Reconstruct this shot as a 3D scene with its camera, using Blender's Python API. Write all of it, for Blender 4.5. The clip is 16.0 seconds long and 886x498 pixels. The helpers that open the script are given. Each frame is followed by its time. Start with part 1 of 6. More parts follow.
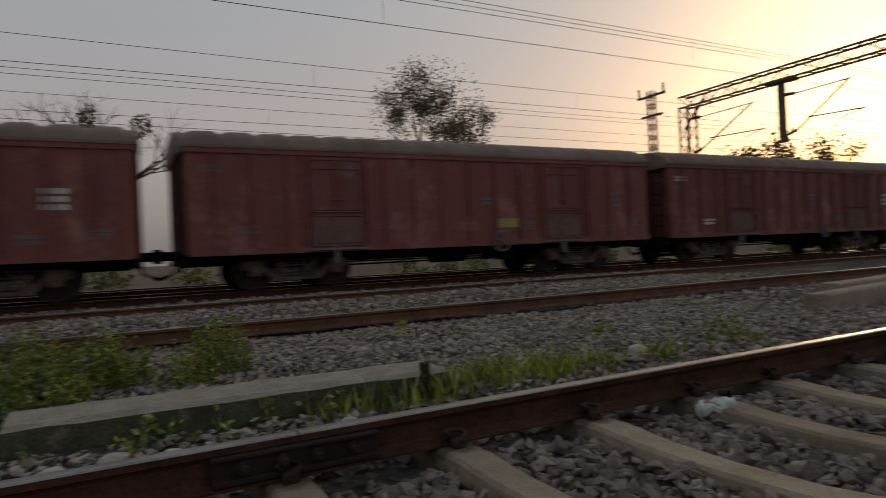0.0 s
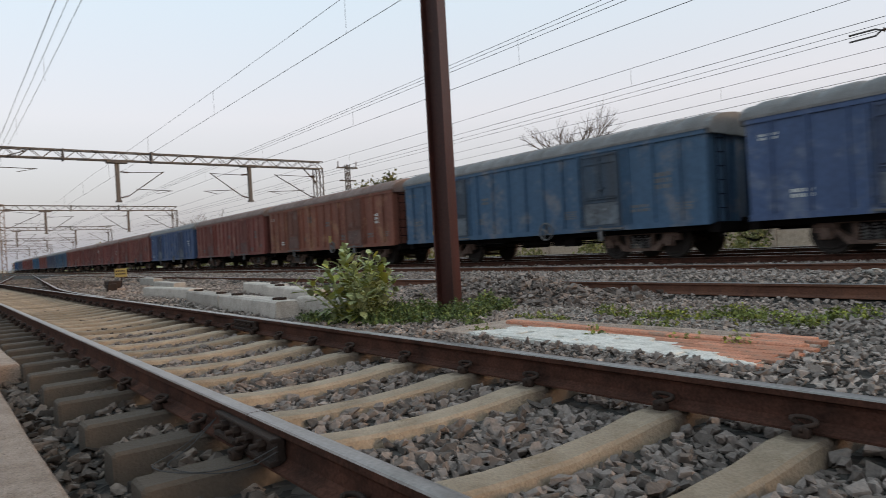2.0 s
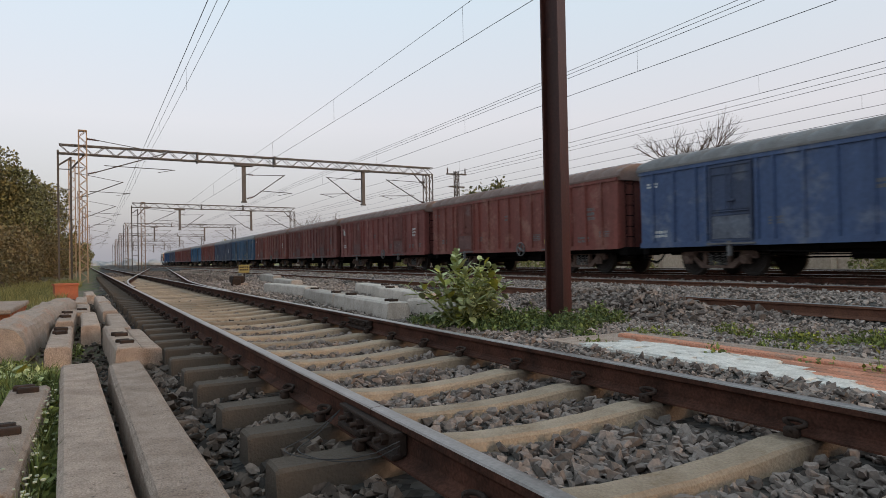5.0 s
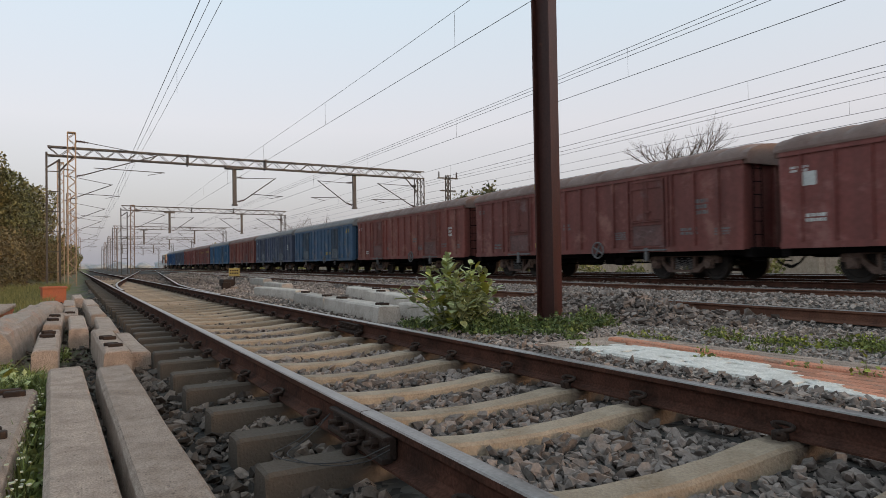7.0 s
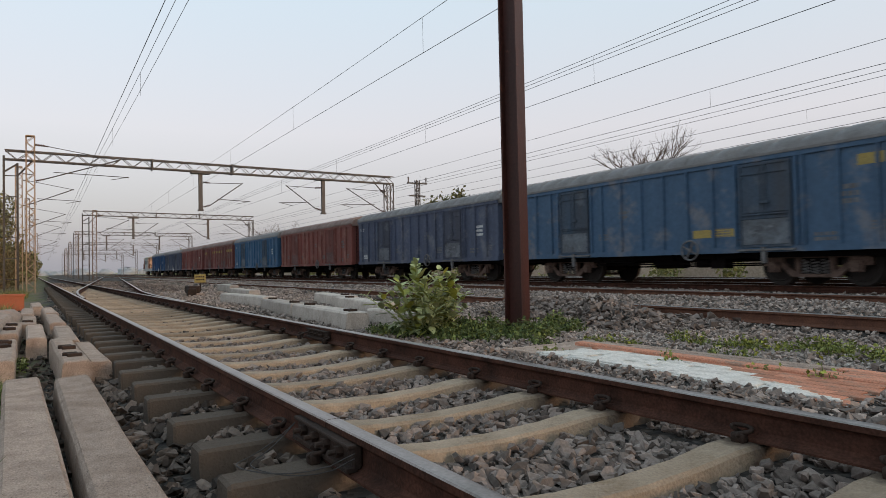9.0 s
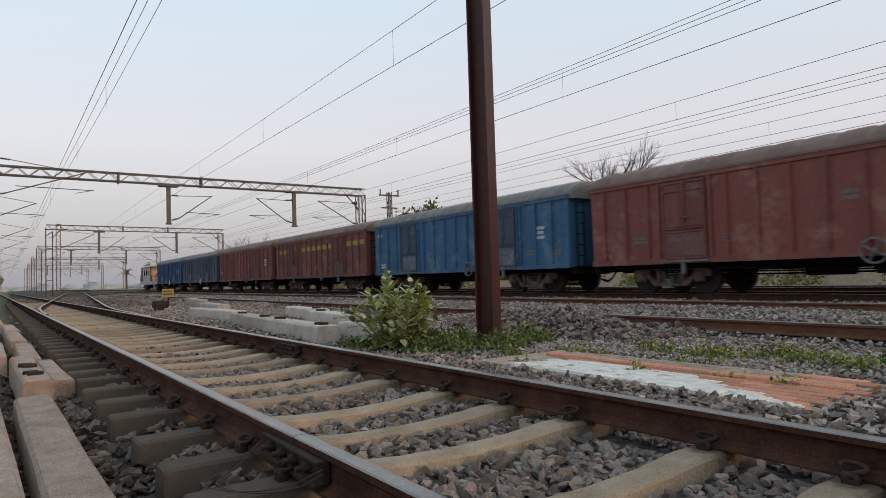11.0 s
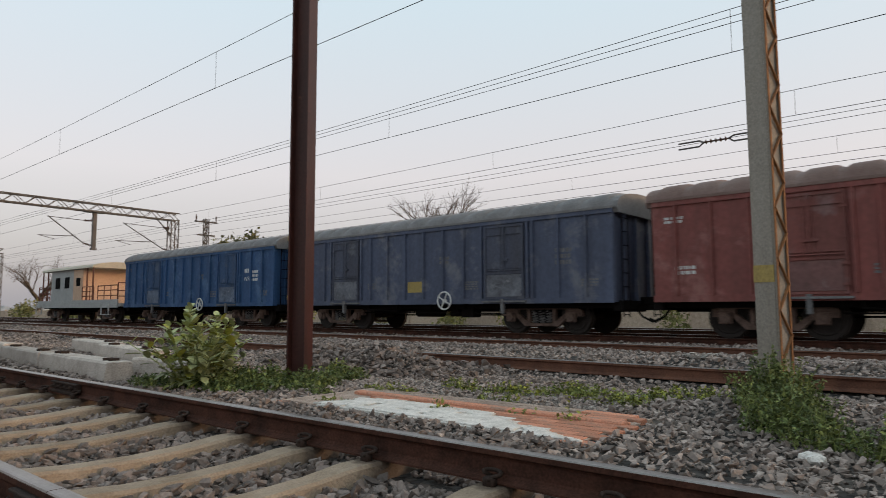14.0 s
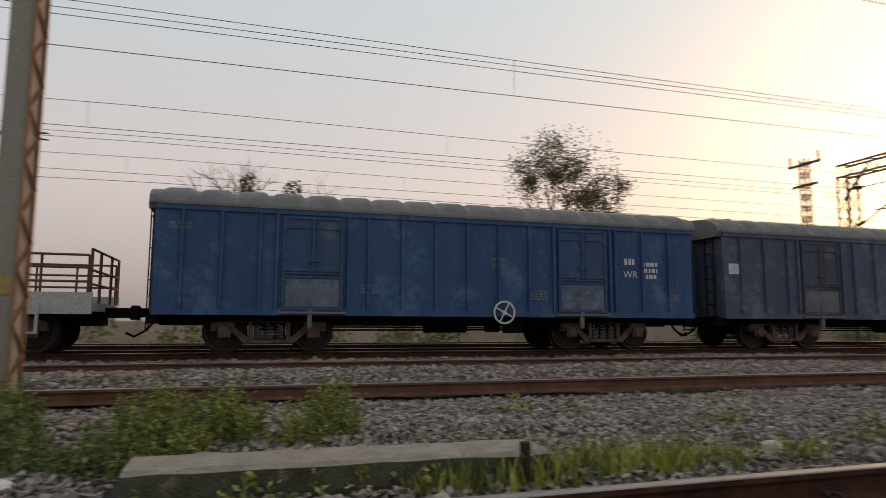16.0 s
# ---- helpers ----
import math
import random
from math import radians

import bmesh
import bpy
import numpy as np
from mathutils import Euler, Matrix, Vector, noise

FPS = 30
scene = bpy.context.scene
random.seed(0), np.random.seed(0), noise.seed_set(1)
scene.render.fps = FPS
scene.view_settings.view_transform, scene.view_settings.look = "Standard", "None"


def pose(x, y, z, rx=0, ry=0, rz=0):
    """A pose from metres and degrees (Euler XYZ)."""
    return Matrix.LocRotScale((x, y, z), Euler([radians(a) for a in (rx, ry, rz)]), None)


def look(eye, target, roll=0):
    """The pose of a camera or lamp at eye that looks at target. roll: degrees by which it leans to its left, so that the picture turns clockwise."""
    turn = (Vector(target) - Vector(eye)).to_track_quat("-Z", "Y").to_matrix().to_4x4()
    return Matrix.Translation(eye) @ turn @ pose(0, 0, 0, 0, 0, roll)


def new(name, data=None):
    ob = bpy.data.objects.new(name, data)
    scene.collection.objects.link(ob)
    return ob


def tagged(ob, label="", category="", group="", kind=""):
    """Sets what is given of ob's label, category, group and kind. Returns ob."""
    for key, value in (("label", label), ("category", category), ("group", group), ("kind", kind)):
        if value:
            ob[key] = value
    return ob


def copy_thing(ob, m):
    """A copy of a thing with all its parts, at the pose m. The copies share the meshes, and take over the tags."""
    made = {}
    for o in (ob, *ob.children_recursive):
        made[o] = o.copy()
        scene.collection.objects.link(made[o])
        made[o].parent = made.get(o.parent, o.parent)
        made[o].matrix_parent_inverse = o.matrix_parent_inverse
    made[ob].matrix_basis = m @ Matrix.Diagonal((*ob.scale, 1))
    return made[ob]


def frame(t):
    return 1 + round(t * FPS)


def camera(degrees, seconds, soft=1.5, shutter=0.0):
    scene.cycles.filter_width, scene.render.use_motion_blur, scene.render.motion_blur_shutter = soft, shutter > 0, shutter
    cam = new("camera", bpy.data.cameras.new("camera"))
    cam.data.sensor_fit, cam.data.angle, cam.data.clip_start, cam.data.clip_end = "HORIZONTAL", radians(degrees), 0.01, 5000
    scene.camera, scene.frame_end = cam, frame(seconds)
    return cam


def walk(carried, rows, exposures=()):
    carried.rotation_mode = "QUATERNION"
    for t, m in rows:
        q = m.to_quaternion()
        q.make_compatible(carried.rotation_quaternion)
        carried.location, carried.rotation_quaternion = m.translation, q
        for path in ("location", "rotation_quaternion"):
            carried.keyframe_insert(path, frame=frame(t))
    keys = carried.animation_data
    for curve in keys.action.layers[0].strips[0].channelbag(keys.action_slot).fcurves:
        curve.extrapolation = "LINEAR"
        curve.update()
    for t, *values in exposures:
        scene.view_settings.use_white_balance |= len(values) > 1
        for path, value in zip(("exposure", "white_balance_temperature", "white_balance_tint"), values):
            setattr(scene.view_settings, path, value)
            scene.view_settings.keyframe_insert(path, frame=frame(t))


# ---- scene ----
from math import cos, sin, pi, atan2, hypot

cam = camera(68.71, 16.0, soft=0.6, shutter=0.18)
# seconds, eye x y z, turn about x, y and z in degrees
PATH = [
    (0.0, 0.717, -0.859, 0.867, 90.39, 2.52, -28.02),
    (0.5, 0.555, -0.911, 0.874, 90.87, 2.77, -2.85),
    (1.0, 0.463, -0.928, 0.852, 90.22, 2.74, 20.23),
    (1.5, 0.402, -0.992, 0.828, 89.89, 2.49, 40.71),
    (2.0, 0.402, -1.066, 0.845, 89.80, 3.26, 52.92),
    (2.5, 0.410, -1.153, 0.852, 90.29, 1.43, 60.49),
    (3.0, 0.404, -1.162, 0.861, 90.42, 1.36, 62.28),
    (3.5, 0.404, -1.166, 0.847, 90.62, 1.33, 61.95),
    (6.0, 0.407, -1.160, 0.848, 90.86, 0.97, 62.25),
    (6.5, 0.410, -1.162, 0.851, 91.14, 0.91, 61.65),
    (7.0, 0.407, -1.161, 0.846, 91.10, 0.95, 61.38),
    (7.5, 0.411, -1.157, 0.855, 91.32, 0.88, 60.80),
    (8.0, 0.423, -1.158, 0.857, 91.39, 0.80, 60.37),
    (8.5, 0.424, -1.152, 0.858, 91.66, 0.72, 59.78),
    (9.0, 0.422, -1.144, 0.855, 91.49, 1.20, 58.73),
    (11.5, 0.445, -1.130, 0.862, 92.61, 1.48, 55.91),
    (12.0, 0.443, -1.129, 0.866, 92.80, 1.02, 55.41),
    (12.5, 0.450, -1.122, 0.873, 93.47, 1.11, 54.10),
    (13.0, 0.458, -1.115, 0.873, 94.24, 0.95, 52.33),
    (13.5, 0.481, -1.084, 0.868, 94.75, 0.71, 47.49),
    (14.0, 0.513, -1.046, 0.877, 95.31, 0.18, 40.81),
    (14.5, 0.552, -1.005, 0.896, 96.74, 0.22, 32.69),
    (15.0, 0.602, -0.975, 0.882, 97.85, 0.37, 24.15),
    (15.5, 0.759, -0.917, 0.879, 96.97, 0.40, 6.83),
    (16.0, 0.882, -0.885, 0.903, 96.41, -0.28, -16.59),
]
EXPOSURES = [(0.0, -0.6, 7700, 21), (0.5, 0.2, 7350, 16), (1.0, 0.56, 7150, 15), (1.5, 0.64, 7100, 15), (3.0, 0.57, 7100, 16), (8.0, 0.53, 7150, 16), (13.0, 0.53, 7250, 17), (14.5, 0.52, 7650, 17), (15.5, 0.44, 8050, 19), (16.0, 0.2, 8200, 22)]
walk(cam, [(t, pose(x, y, z, rx, ry, rz)) for t, x, y, z, rx, ry, rz in PATH], EXPOSURES)

# ---- light: a hazy evening sky and a low sun ----
SUN_AZ, SUN_EL = 64.0, 9.0          # degrees clockwise from +y, and above the horizon
world = bpy.data.worlds.new("evening_sky")
scene.world = world
world.use_nodes = True
wn, wl = world.node_tree.nodes, world.node_tree.links
sky = wn.new("ShaderNodeTexSky")
sky.sky_type = "NISHITA"
sky.sun_disc = False
sky.sun_elevation, sky.sun_rotation = radians(SUN_EL), radians(SUN_AZ)
sky.air_density, sky.dust_density, sky.ozone_density, sky.altitude = 1.0, 5.0, 1.0, 100
# an even veil of haze over the whole sky: pinkish grey at the horizon, pale blue overhead
where = wn.new("ShaderNodeTexCoord")
level = wn.new("ShaderNodeSeparateXYZ")
wl.new(where.outputs["Generated"], level.inputs[0])
veil = wn.new("ShaderNodeValToRGB")
veil.color_ramp.elements[0].position, veil.color_ramp.elements[0].color = 0.0, (0.298, 0.325, 0.380, 1)
veil.color_ramp.elements[1].position, veil.color_ramp.elements[1].color = 0.50, (0.47, 0.67, 0.80, 1)
mid_sky = veil.color_ramp.elements.new(0.2)
mid_sky.color = (0.54, 0.572, 0.640, 1)
wl.new(level.outputs["Z"], veil.inputs["Fac"])
haze = wn.new("ShaderNodeBackground")
haze.inputs["Strength"].default_value = 0.76
wl.new(veil.outputs[0], haze.inputs["Color"])
wn["Background"].inputs["Strength"].default_value = 0.047
wl.new(sky.outputs[0], wn["Background"].inputs["Color"])
both = wn.new("ShaderNodeAddShader")
wl.new(wn["Background"].outputs[0], both.inputs[0])
wl.new(haze.outputs[0], both.inputs[1])
wl.new(both.outputs[0], wn["World Output"].inputs["Surface"])
sun = new("sun", bpy.data.lights.new("sun", "SUN"))
sun.data.energy, sun.data.angle, sun.data.color = 0.8, radians(14), (1.0, 0.74, 0.52)
sun.matrix_world = look((0, 0, 30), (-sin(radians(SUN_AZ)) * 30, -cos(radians(SUN_AZ)) * 30, 30 - 30 * math.tan(radians(SUN_EL))))


# ---- materials ----
def material(name, colour, rough=0.8, metal=0.0, second=None, scale=4.0, amount=0.6, fine=60.0, bump=0.3, vary=0.0, streak=False, island=False, spec=0.35, third=None, third_scale=1.0, third_from=0.55, grain=0.18):
    """Noise at two scales between two colours, with fine relief; vary: brightness from object to object."""
    m = bpy.data.materials.new(name)
    m.use_nodes = True
    n, l = m.node_tree.nodes, m.node_tree.links
    b = n["Principled BSDF"]
    b.inputs["Roughness"].default_value, b.inputs["Metallic"].default_value = rough, metal
    b.inputs["Specular IOR Level"].default_value = spec
    co = n.new("ShaderNodeTexCoord")
    mp = n.new("ShaderNodeMapping")
    mp.inputs["Scale"].default_value = (1, 1, 0.12) if streak else (1, 1, 1)
    l.new(co.outputs["Object"], mp.inputs["Vector"])
    big = n.new("ShaderNodeTexNoise")
    big.inputs["Scale"].default_value, big.inputs["Detail"].default_value, big.inputs["Roughness"].default_value = scale, 6, 0.65
    l.new(mp.outputs[0], big.inputs["Vector"])
    small = n.new("ShaderNodeTexNoise")
    small.inputs["Scale"].default_value, small.inputs["Detail"].default_value = fine, 4
    l.new(co.outputs["Object"], small.inputs["Vector"])
    ramp = n.new("ShaderNodeMapRange")
    ramp.inputs["From Min"].default_value, ramp.inputs["From Max"].default_value = 0.35, 0.68
    l.new(big.outputs["Fac"], ramp.inputs["Value"])
    scaled = n.new("ShaderNodeMath")
    scaled.operation, scaled.inputs[1].default_value = "MULTIPLY", amount
    l.new(ramp.outputs[0], scaled.inputs[0])
    mix = n.new("ShaderNodeMix")
    mix.data_type = "RGBA"
    mix.inputs["A"].default_value = (*colour, 1)
    mix.inputs["B"].default_value = (*(second or [c * 0.6 for c in colour]), 1)
    l.new(scaled.outputs[0], mix.inputs["Factor"])
    out = mix.outputs["Result"]
    if third:
        t3 = n.new("ShaderNodeTexNoise")
        t3.inputs["Scale"].default_value, t3.inputs["Detail"].default_value, t3.inputs["Roughness"].default_value = third_scale, 8, 0.7
        l.new(co.outputs["Object"], t3.inputs["Vector"])
        r3 = n.new("ShaderNodeMapRange")
        r3.inputs["From Min"].default_value, r3.inputs["From Max"].default_value = third_from, third_from + 0.12
        l.new(t3.outputs["Fac"], r3.inputs["Value"])
        m3 = n.new("ShaderNodeMix")
        m3.data_type = "RGBA"
        l.new(r3.outputs[0], m3.inputs["Factor"])
        l.new(out, m3.inputs["A"])
        m3.inputs["B"].default_value = (*third, 1)
        out = m3.outputs["Result"]
    hsv = n.new("ShaderNodeHueSaturation")
    l.new(out, hsv.inputs["Color"])
    fr = n.new("ShaderNodeMapRange")
    fr.inputs["From Min"].default_value, fr.inputs["From Max"].default_value = 0.3, 0.7
    fr.inputs["To Min"].default_value, fr.inputs["To Max"].default_value = 1 - grain, 1 + grain
    l.new(small.outputs["Fac"], fr.inputs["Value"])
    val = fr.outputs[0]
    if vary:
        if island:
            src = n.new("ShaderNodeNewGeometry").outputs["Random Per Island"]
        else:
            src = n.new("ShaderNodeObjectInfo").outputs["Random"]
        vr = n.new("ShaderNodeMapRange")
        vr.inputs["To Min"].default_value, vr.inputs["To Max"].default_value = 1 - vary, 1 + vary
        l.new(src, vr.inputs["Value"])
        mul = n.new("ShaderNodeMath")
        mul.operation = "MULTIPLY"
        l.new(val, mul.inputs[0])
        l.new(vr.outputs[0], mul.inputs[1])
        val = mul.outputs[0]
    l.new(val, hsv.inputs["Value"])
    l.new(hsv.outputs[0], b.inputs["Base Color"])
    if bump:
        bp = n.new("ShaderNodeBump")
        bp.inputs["Strength"].default_value, bp.inputs["Distance"].default_value = bump, 0.01
        l.new(small.outputs["Fac"], bp.inputs["Height"])
        l.new(bp.outputs[0], b.inputs["Normal"])
    return m


def glossy_rough(m, low, high, scale):
    """Roughness that wanders between two values."""
    n, l = m.node_tree.nodes, m.node_tree.links
    t = n.new("ShaderNodeTexNoise")
    t.inputs["Scale"].default_value = scale
    r = n.new("ShaderNodeMapRange")
    r.inputs["To Min"].default_value, r.inputs["To Max"].default_value = low, high
    l.new(t.outputs["Fac"], r.inputs["Value"])
    l.new(r.outputs[0], n["Principled BSDF"].inputs["Roughness"])
    return m


def darkened(m):
    """Darkens the sleeper ends outside the rails, and the sleeper round the far rail."""
    n, l = m.node_tree.nodes, m.node_tree.links
    b = n["Principled BSDF"]
    src = b.inputs["Base Color"].links[0].from_socket
    co = n.new("ShaderNodeTexCoord")
    xyz = n.new("ShaderNodeSeparateXYZ")
    l.new(co.outputs["Object"], xyz.inputs[0])
    t = n.new("ShaderNodeTexNoise")
    t.inputs["Scale"].default_value = 9
    l.new(co.outputs["Object"], t.inputs["Vector"])
    add = n.new("ShaderNodeMath")
    add.operation = "MULTIPLY_ADD"
    add.inputs[1].default_value = 0.35
    l.new(t.outputs["Fac"], add.inputs[0])
    l.new(xyz.outputs["Y"], add.inputs[2])
    r = n.new("ShaderNodeMapRange")
    for k_, v_ in zip(("From Min", "From Max", "To Min", "To Max"), (-0.72, -0.50, 0.85, 0.0)):
        r.inputs[k_].default_value = v_
    l.new(add.outputs[0], r.inputs["Value"])
    x = n.new("ShaderNodeMix")
    x.data_type = "RGBA"
    l.new(r.outputs[0], x.inputs["Factor"])
    l.new(src, x.inputs["A"])
    x.inputs["B"].default_value = (0.045, 0.034, 0.029, 1)
    seat = n.new("ShaderNodeMapRange")          # dark brown for the shade under the far rail, dulls the sunlit sides
    for k_, v_ in zip(("From Min", "From Max", "To Min", "To Max"), (0.84, 0.94, 0.0, 0.8)):
        seat.inputs[k_].default_value = v_
    l.new(add.outputs[0], seat.inputs["Value"])
    rust = n.new("ShaderNodeMix")
    rust.data_type = "RGBA"
    l.new(seat.outputs[0], rust.inputs["Factor"])
    l.new(x.outputs["Result"], rust.inputs["A"])
    rust.inputs["B"].default_value = (0.070, 0.048, 0.038, 1)
    l.new(rust.outputs["Result"], b.inputs["Base Color"])
    return m


M = {}
M["stone"] = material("ballast_stone", (0.160, 0.127, 0.112), 0.9, second=(0.225, 0.180, 0.158), scale=1.3, amount=0.7, fine=55, bump=0.5, vary=0.5, island=True, third=(0.27, 0.185, 0.13), third_scale=0.9, third_from=0.64, spec=0.2, grain=0.2)
M["stone_pale"] = material("pale_ballast_stone", (0.245, 0.198, 0.173), 0.9, second=(0.335, 0.27, 0.238), scale=0.9, amount=0.8, fine=55, bump=0.5, vary=0.5, island=True, third=(0.23, 0.165, 0.125), third_scale=0.5, third_from=0.58, spec=0.2, grain=0.2)
M["stone_dark"] = material("dark_ballast_stone", (0.095, 0.073, 0.062), 0.85, second=(0.15, 0.11, 0.088), scale=1.3, amount=0.7, fine=55, bump=0.5, vary=0.8, island=True, spec=0.2, grain=0.2)
M["stone_white"] = material("limey_chippings", (0.36, 0.325, 0.295), 0.95, second=(0.24, 0.20, 0.175), scale=2.5, amount=0.9, fine=55, bump=0.5, vary=0.5, island=True, spec=0.15, grain=0.2)
M["stone_ob"] = material("loose_stone", (0.162, 0.125, 0.108), 0.9, second=(0.23, 0.178, 0.152), scale=9, fine=60, bump=0.4, vary=0.5, spec=0.2)
M["concrete"] = darkened(material("sleeper_concrete", (0.335, 0.258, 0.192), 0.92, second=(0.215, 0.155, 0.108), scale=4, amount=0.85, fine=70, bump=0.7, vary=0.2, third=(0.21, 0.14, 0.085), third_scale=3.0, third_from=0.57, spec=0.2, grain=0.14))
M["old_concrete"] = material("weathered_concrete", (0.50, 0.378, 0.312), 0.95, second=(0.32, 0.232, 0.186), scale=6, amount=0.9, fine=110, bump=2.0, vary=0.16, third=(0.15, 0.112, 0.09), third_scale=34.0, third_from=0.58, spec=0.15, grain=0.25)
M["slab_concrete"] = material("worn_grey_concrete", (0.36, 0.305, 0.262), 0.95, second=(0.235, 0.195, 0.165), scale=6, amount=0.9, fine=90, bump=1.6, third=(0.15, 0.122, 0.10), third_scale=20.0, third_from=0.6, spec=0.15, grain=0.22)
M["pale_concrete"] = material("pale_concrete", (0.50, 0.43, 0.38), 0.9, second=(0.32, 0.265, 0.225), scale=4, amount=0.95, fine=60, bump=0.8, vary=0.2, third=(0.16, 0.125, 0.10), third_scale=9.0, third_from=0.6, spec=0.2)
M["rail_rust"] = material("rusty_rail_side", (0.085, 0.036, 0.025), 0.85, 0.0, second=(0.026, 0.014, 0.011), scale=5, amount=0.9, fine=70, bump=0.3, spec=0.08, grain=0.3)
M["rail_top"] = glossy_rough(material("worn_rail_top", (0.27, 0.235, 0.22), 0.3, 0.85, second=(0.16, 0.135, 0.12), scale=3, amount=0.85, fine=60, bump=0.05), 0.2, 0.42, 6)
M["siding_rust"] = material("rusty_siding_rail", (0.17, 0.078, 0.052), 0.9, 0.0, second=(0.085, 0.042, 0.031), scale=4, amount=0.9, fine=60, bump=0.3, spec=0.08, grain=0.25)
M["iron"] = material("dark_iron", (0.030, 0.021, 0.018), 0.8, 0.1, second=(0.065, 0.035, 0.024), scale=8, fine=80, bump=0.3, vary=0.2, spec=0.2)
M["post_paint"] = material("red_oxide_paint", (0.070, 0.021, 0.016), 0.5, 0.0, second=(0.028, 0.012, 0.011), scale=2.5, amount=0.9, fine=40, bump=0.25, streak=True, third=(0.12, 0.045, 0.027), third_scale=5, third_from=0.62)
M["grey_paint"] = material("grey_mast_paint", (0.285, 0.255, 0.222), 0.7, 0.0, second=(0.20, 0.168, 0.138), scale=3, amount=0.8, fine=50, bump=0.25, streak=True)
M["rust_paint"] = material("rusted_lacing", (0.30, 0.13, 0.05), 0.8, 0.0, second=(0.16, 0.075, 0.04), scale=9, amount=0.9, fine=60)
M["mast_far"] = material("cream_mast", (0.34, 0.255, 0.18), 0.75, 0.0, second=(0.24, 0.15, 0.10), scale=0.8, amount=0.9, fine=20, bump=0.1)
M["mast_rusty"] = material("rusty_mast", (0.19, 0.142, 0.115), 0.75, 0.0, second=(0.125, 0.08, 0.06), scale=0.8, amount=0.9, fine=20, bump=0.1)
M["portal_steel"] = material("galvanised_portal", (0.115, 0.106, 0.104), 0.75, 0.1, second=(0.08, 0.066, 0.06), scale=1.0, amount=0.9, fine=20, bump=0.1)
M["steel_dark"] = material("dark_steelwork", (0.085, 0.078, 0.076), 0.7, 0.2, second=(0.06, 0.048, 0.042), scale=2, fine=20, bump=0.1)
M["wire"] = material("copper_wire", (0.055, 0.05, 0.05), 0.6, 0.5, scale=1, fine=5, bump=0)
M["porcelain"] = glossy_rough(material("brown_porcelain", (0.09, 0.045, 0.035), 0.3, second=(0.05, 0.03, 0.025), scale=6, bump=0), 0.2, 0.45, 8)
M["brick"] = material("orange_brick", (0.56, 0.225, 0.14), 0.95, second=(0.44, 0.22, 0.15), scale=5, amount=0.9, fine=60, bump=0.6, vary=0.25, third=(0.26, 0.20, 0.155), third_scale=2.2, third_from=0.54, spec=0.15, grain=0.3)
M["lime"] = material("limewash", (0.74, 0.69, 0.64), 0.95, second=(0.52, 0.475, 0.43), scale=9, amount=0.9, fine=60, bump=1.0, third=(0.27, 0.225, 0.195), third_scale=11, third_from=0.585, spec=0.15)
M["leaf"] = material("weed_leaf", (0.115, 0.150, 0.042), 0.65, second=(0.20, 0.21, 0.06), scale=3, amount=0.8, fine=30, bump=0.1, vary=0.6, island=True)
M["leaf_deep"] = material("deep_green_leaf", (0.068, 0.102, 0.032), 0.65, second=(0.12, 0.145, 0.045), scale=3, amount=0.8, fine=30, bump=0.1, vary=0.6, island=True)
M["leaf_pale"] = material("pale_leaf", (0.36, 0.39, 0.19), 0.6, second=(0.23, 0.27, 0.12), scale=3, amount=0.8, fine=30, bump=0.1, vary=0.35)
M["leaf_yellow"] = material("yellow_green_leaf", (0.30, 0.295, 0.05), 0.65, second=(0.14, 0.175, 0.04), scale=2.5, amount=0.9, fine=30, bump=0.1, vary=0.6, island=True)
M["leaf_dark"] = material("dark_tree_leaf", (0.115, 0.122, 0.05), 0.75, second=(0.165, 0.135, 0.062), scale=0.4, amount=0.9, fine=6, bump=0.1, vary=0.6, island=True)
M["leaf_dry"] = material("dry_tree_leaf", (0.115, 0.098, 0.048), 0.8, second=(0.145, 0.098, 0.05), scale=0.5, amount=0.9, fine=6, bump=0.1, vary=0.4, island=True)
M["bark"] = material("bark", (0.085, 0.06, 0.045), 0.9, second=(0.05, 0.036, 0.03), scale=3, fine=20, bump=0.5)
M["terracotta"] = material("terracotta", (0.42, 0.12, 0.06), 0.85, second=(0.30, 0.10, 0.06), scale=5, fine=50, bump=0.4)
M["white_paint"] = material("white_paint", (0.62, 0.62, 0.60), 0.75, second=(0.42, 0.42, 0.41), scale=4, amount=0.6, fine=40, bump=0.1)
M["yellow_paint"] = material("yellow_paint", (0.42, 0.30, 0.09), 0.8, second=(0.28, 0.205, 0.085), scale=4, amount=0.8, fine=40, bump=0.1)
M["leaf_dry_grass"] = material("dry_grass", (0.20, 0.18, 0.07), 0.8, second=(0.12, 0.13, 0.045), scale=0.6, amount=0.9, fine=20, bump=0.1, vary=0.5, island=True)
M["dark_flank"] = material("dark_flank_concrete", (0.085, 0.078, 0.055), 0.95, second=(0.05, 0.052, 0.03), scale=6, amount=0.9, fine=60, bump=0.8, third=(0.19, 0.165, 0.135), third_scale=5, third_from=0.6, spec=0.1, grain=0.3)
M["flower"] = material("white_flower", (0.50, 0.50, 0.36), 0.8, scale=3, bump=0)


# ---- mesh helpers ----
def link_mesh(name, verts, faces, mat, smooth=False):
    me = bpy.data.meshes.new(name)
    me.from_pydata(verts, [], faces)
    for mm in (mat if isinstance(mat, (list, tuple)) else [mat]):
        me.materials.append(mm)
    if smooth:
        me.polygons.foreach_set("use_smooth", [True] * len(me.polygons))
    me.update()
    return me


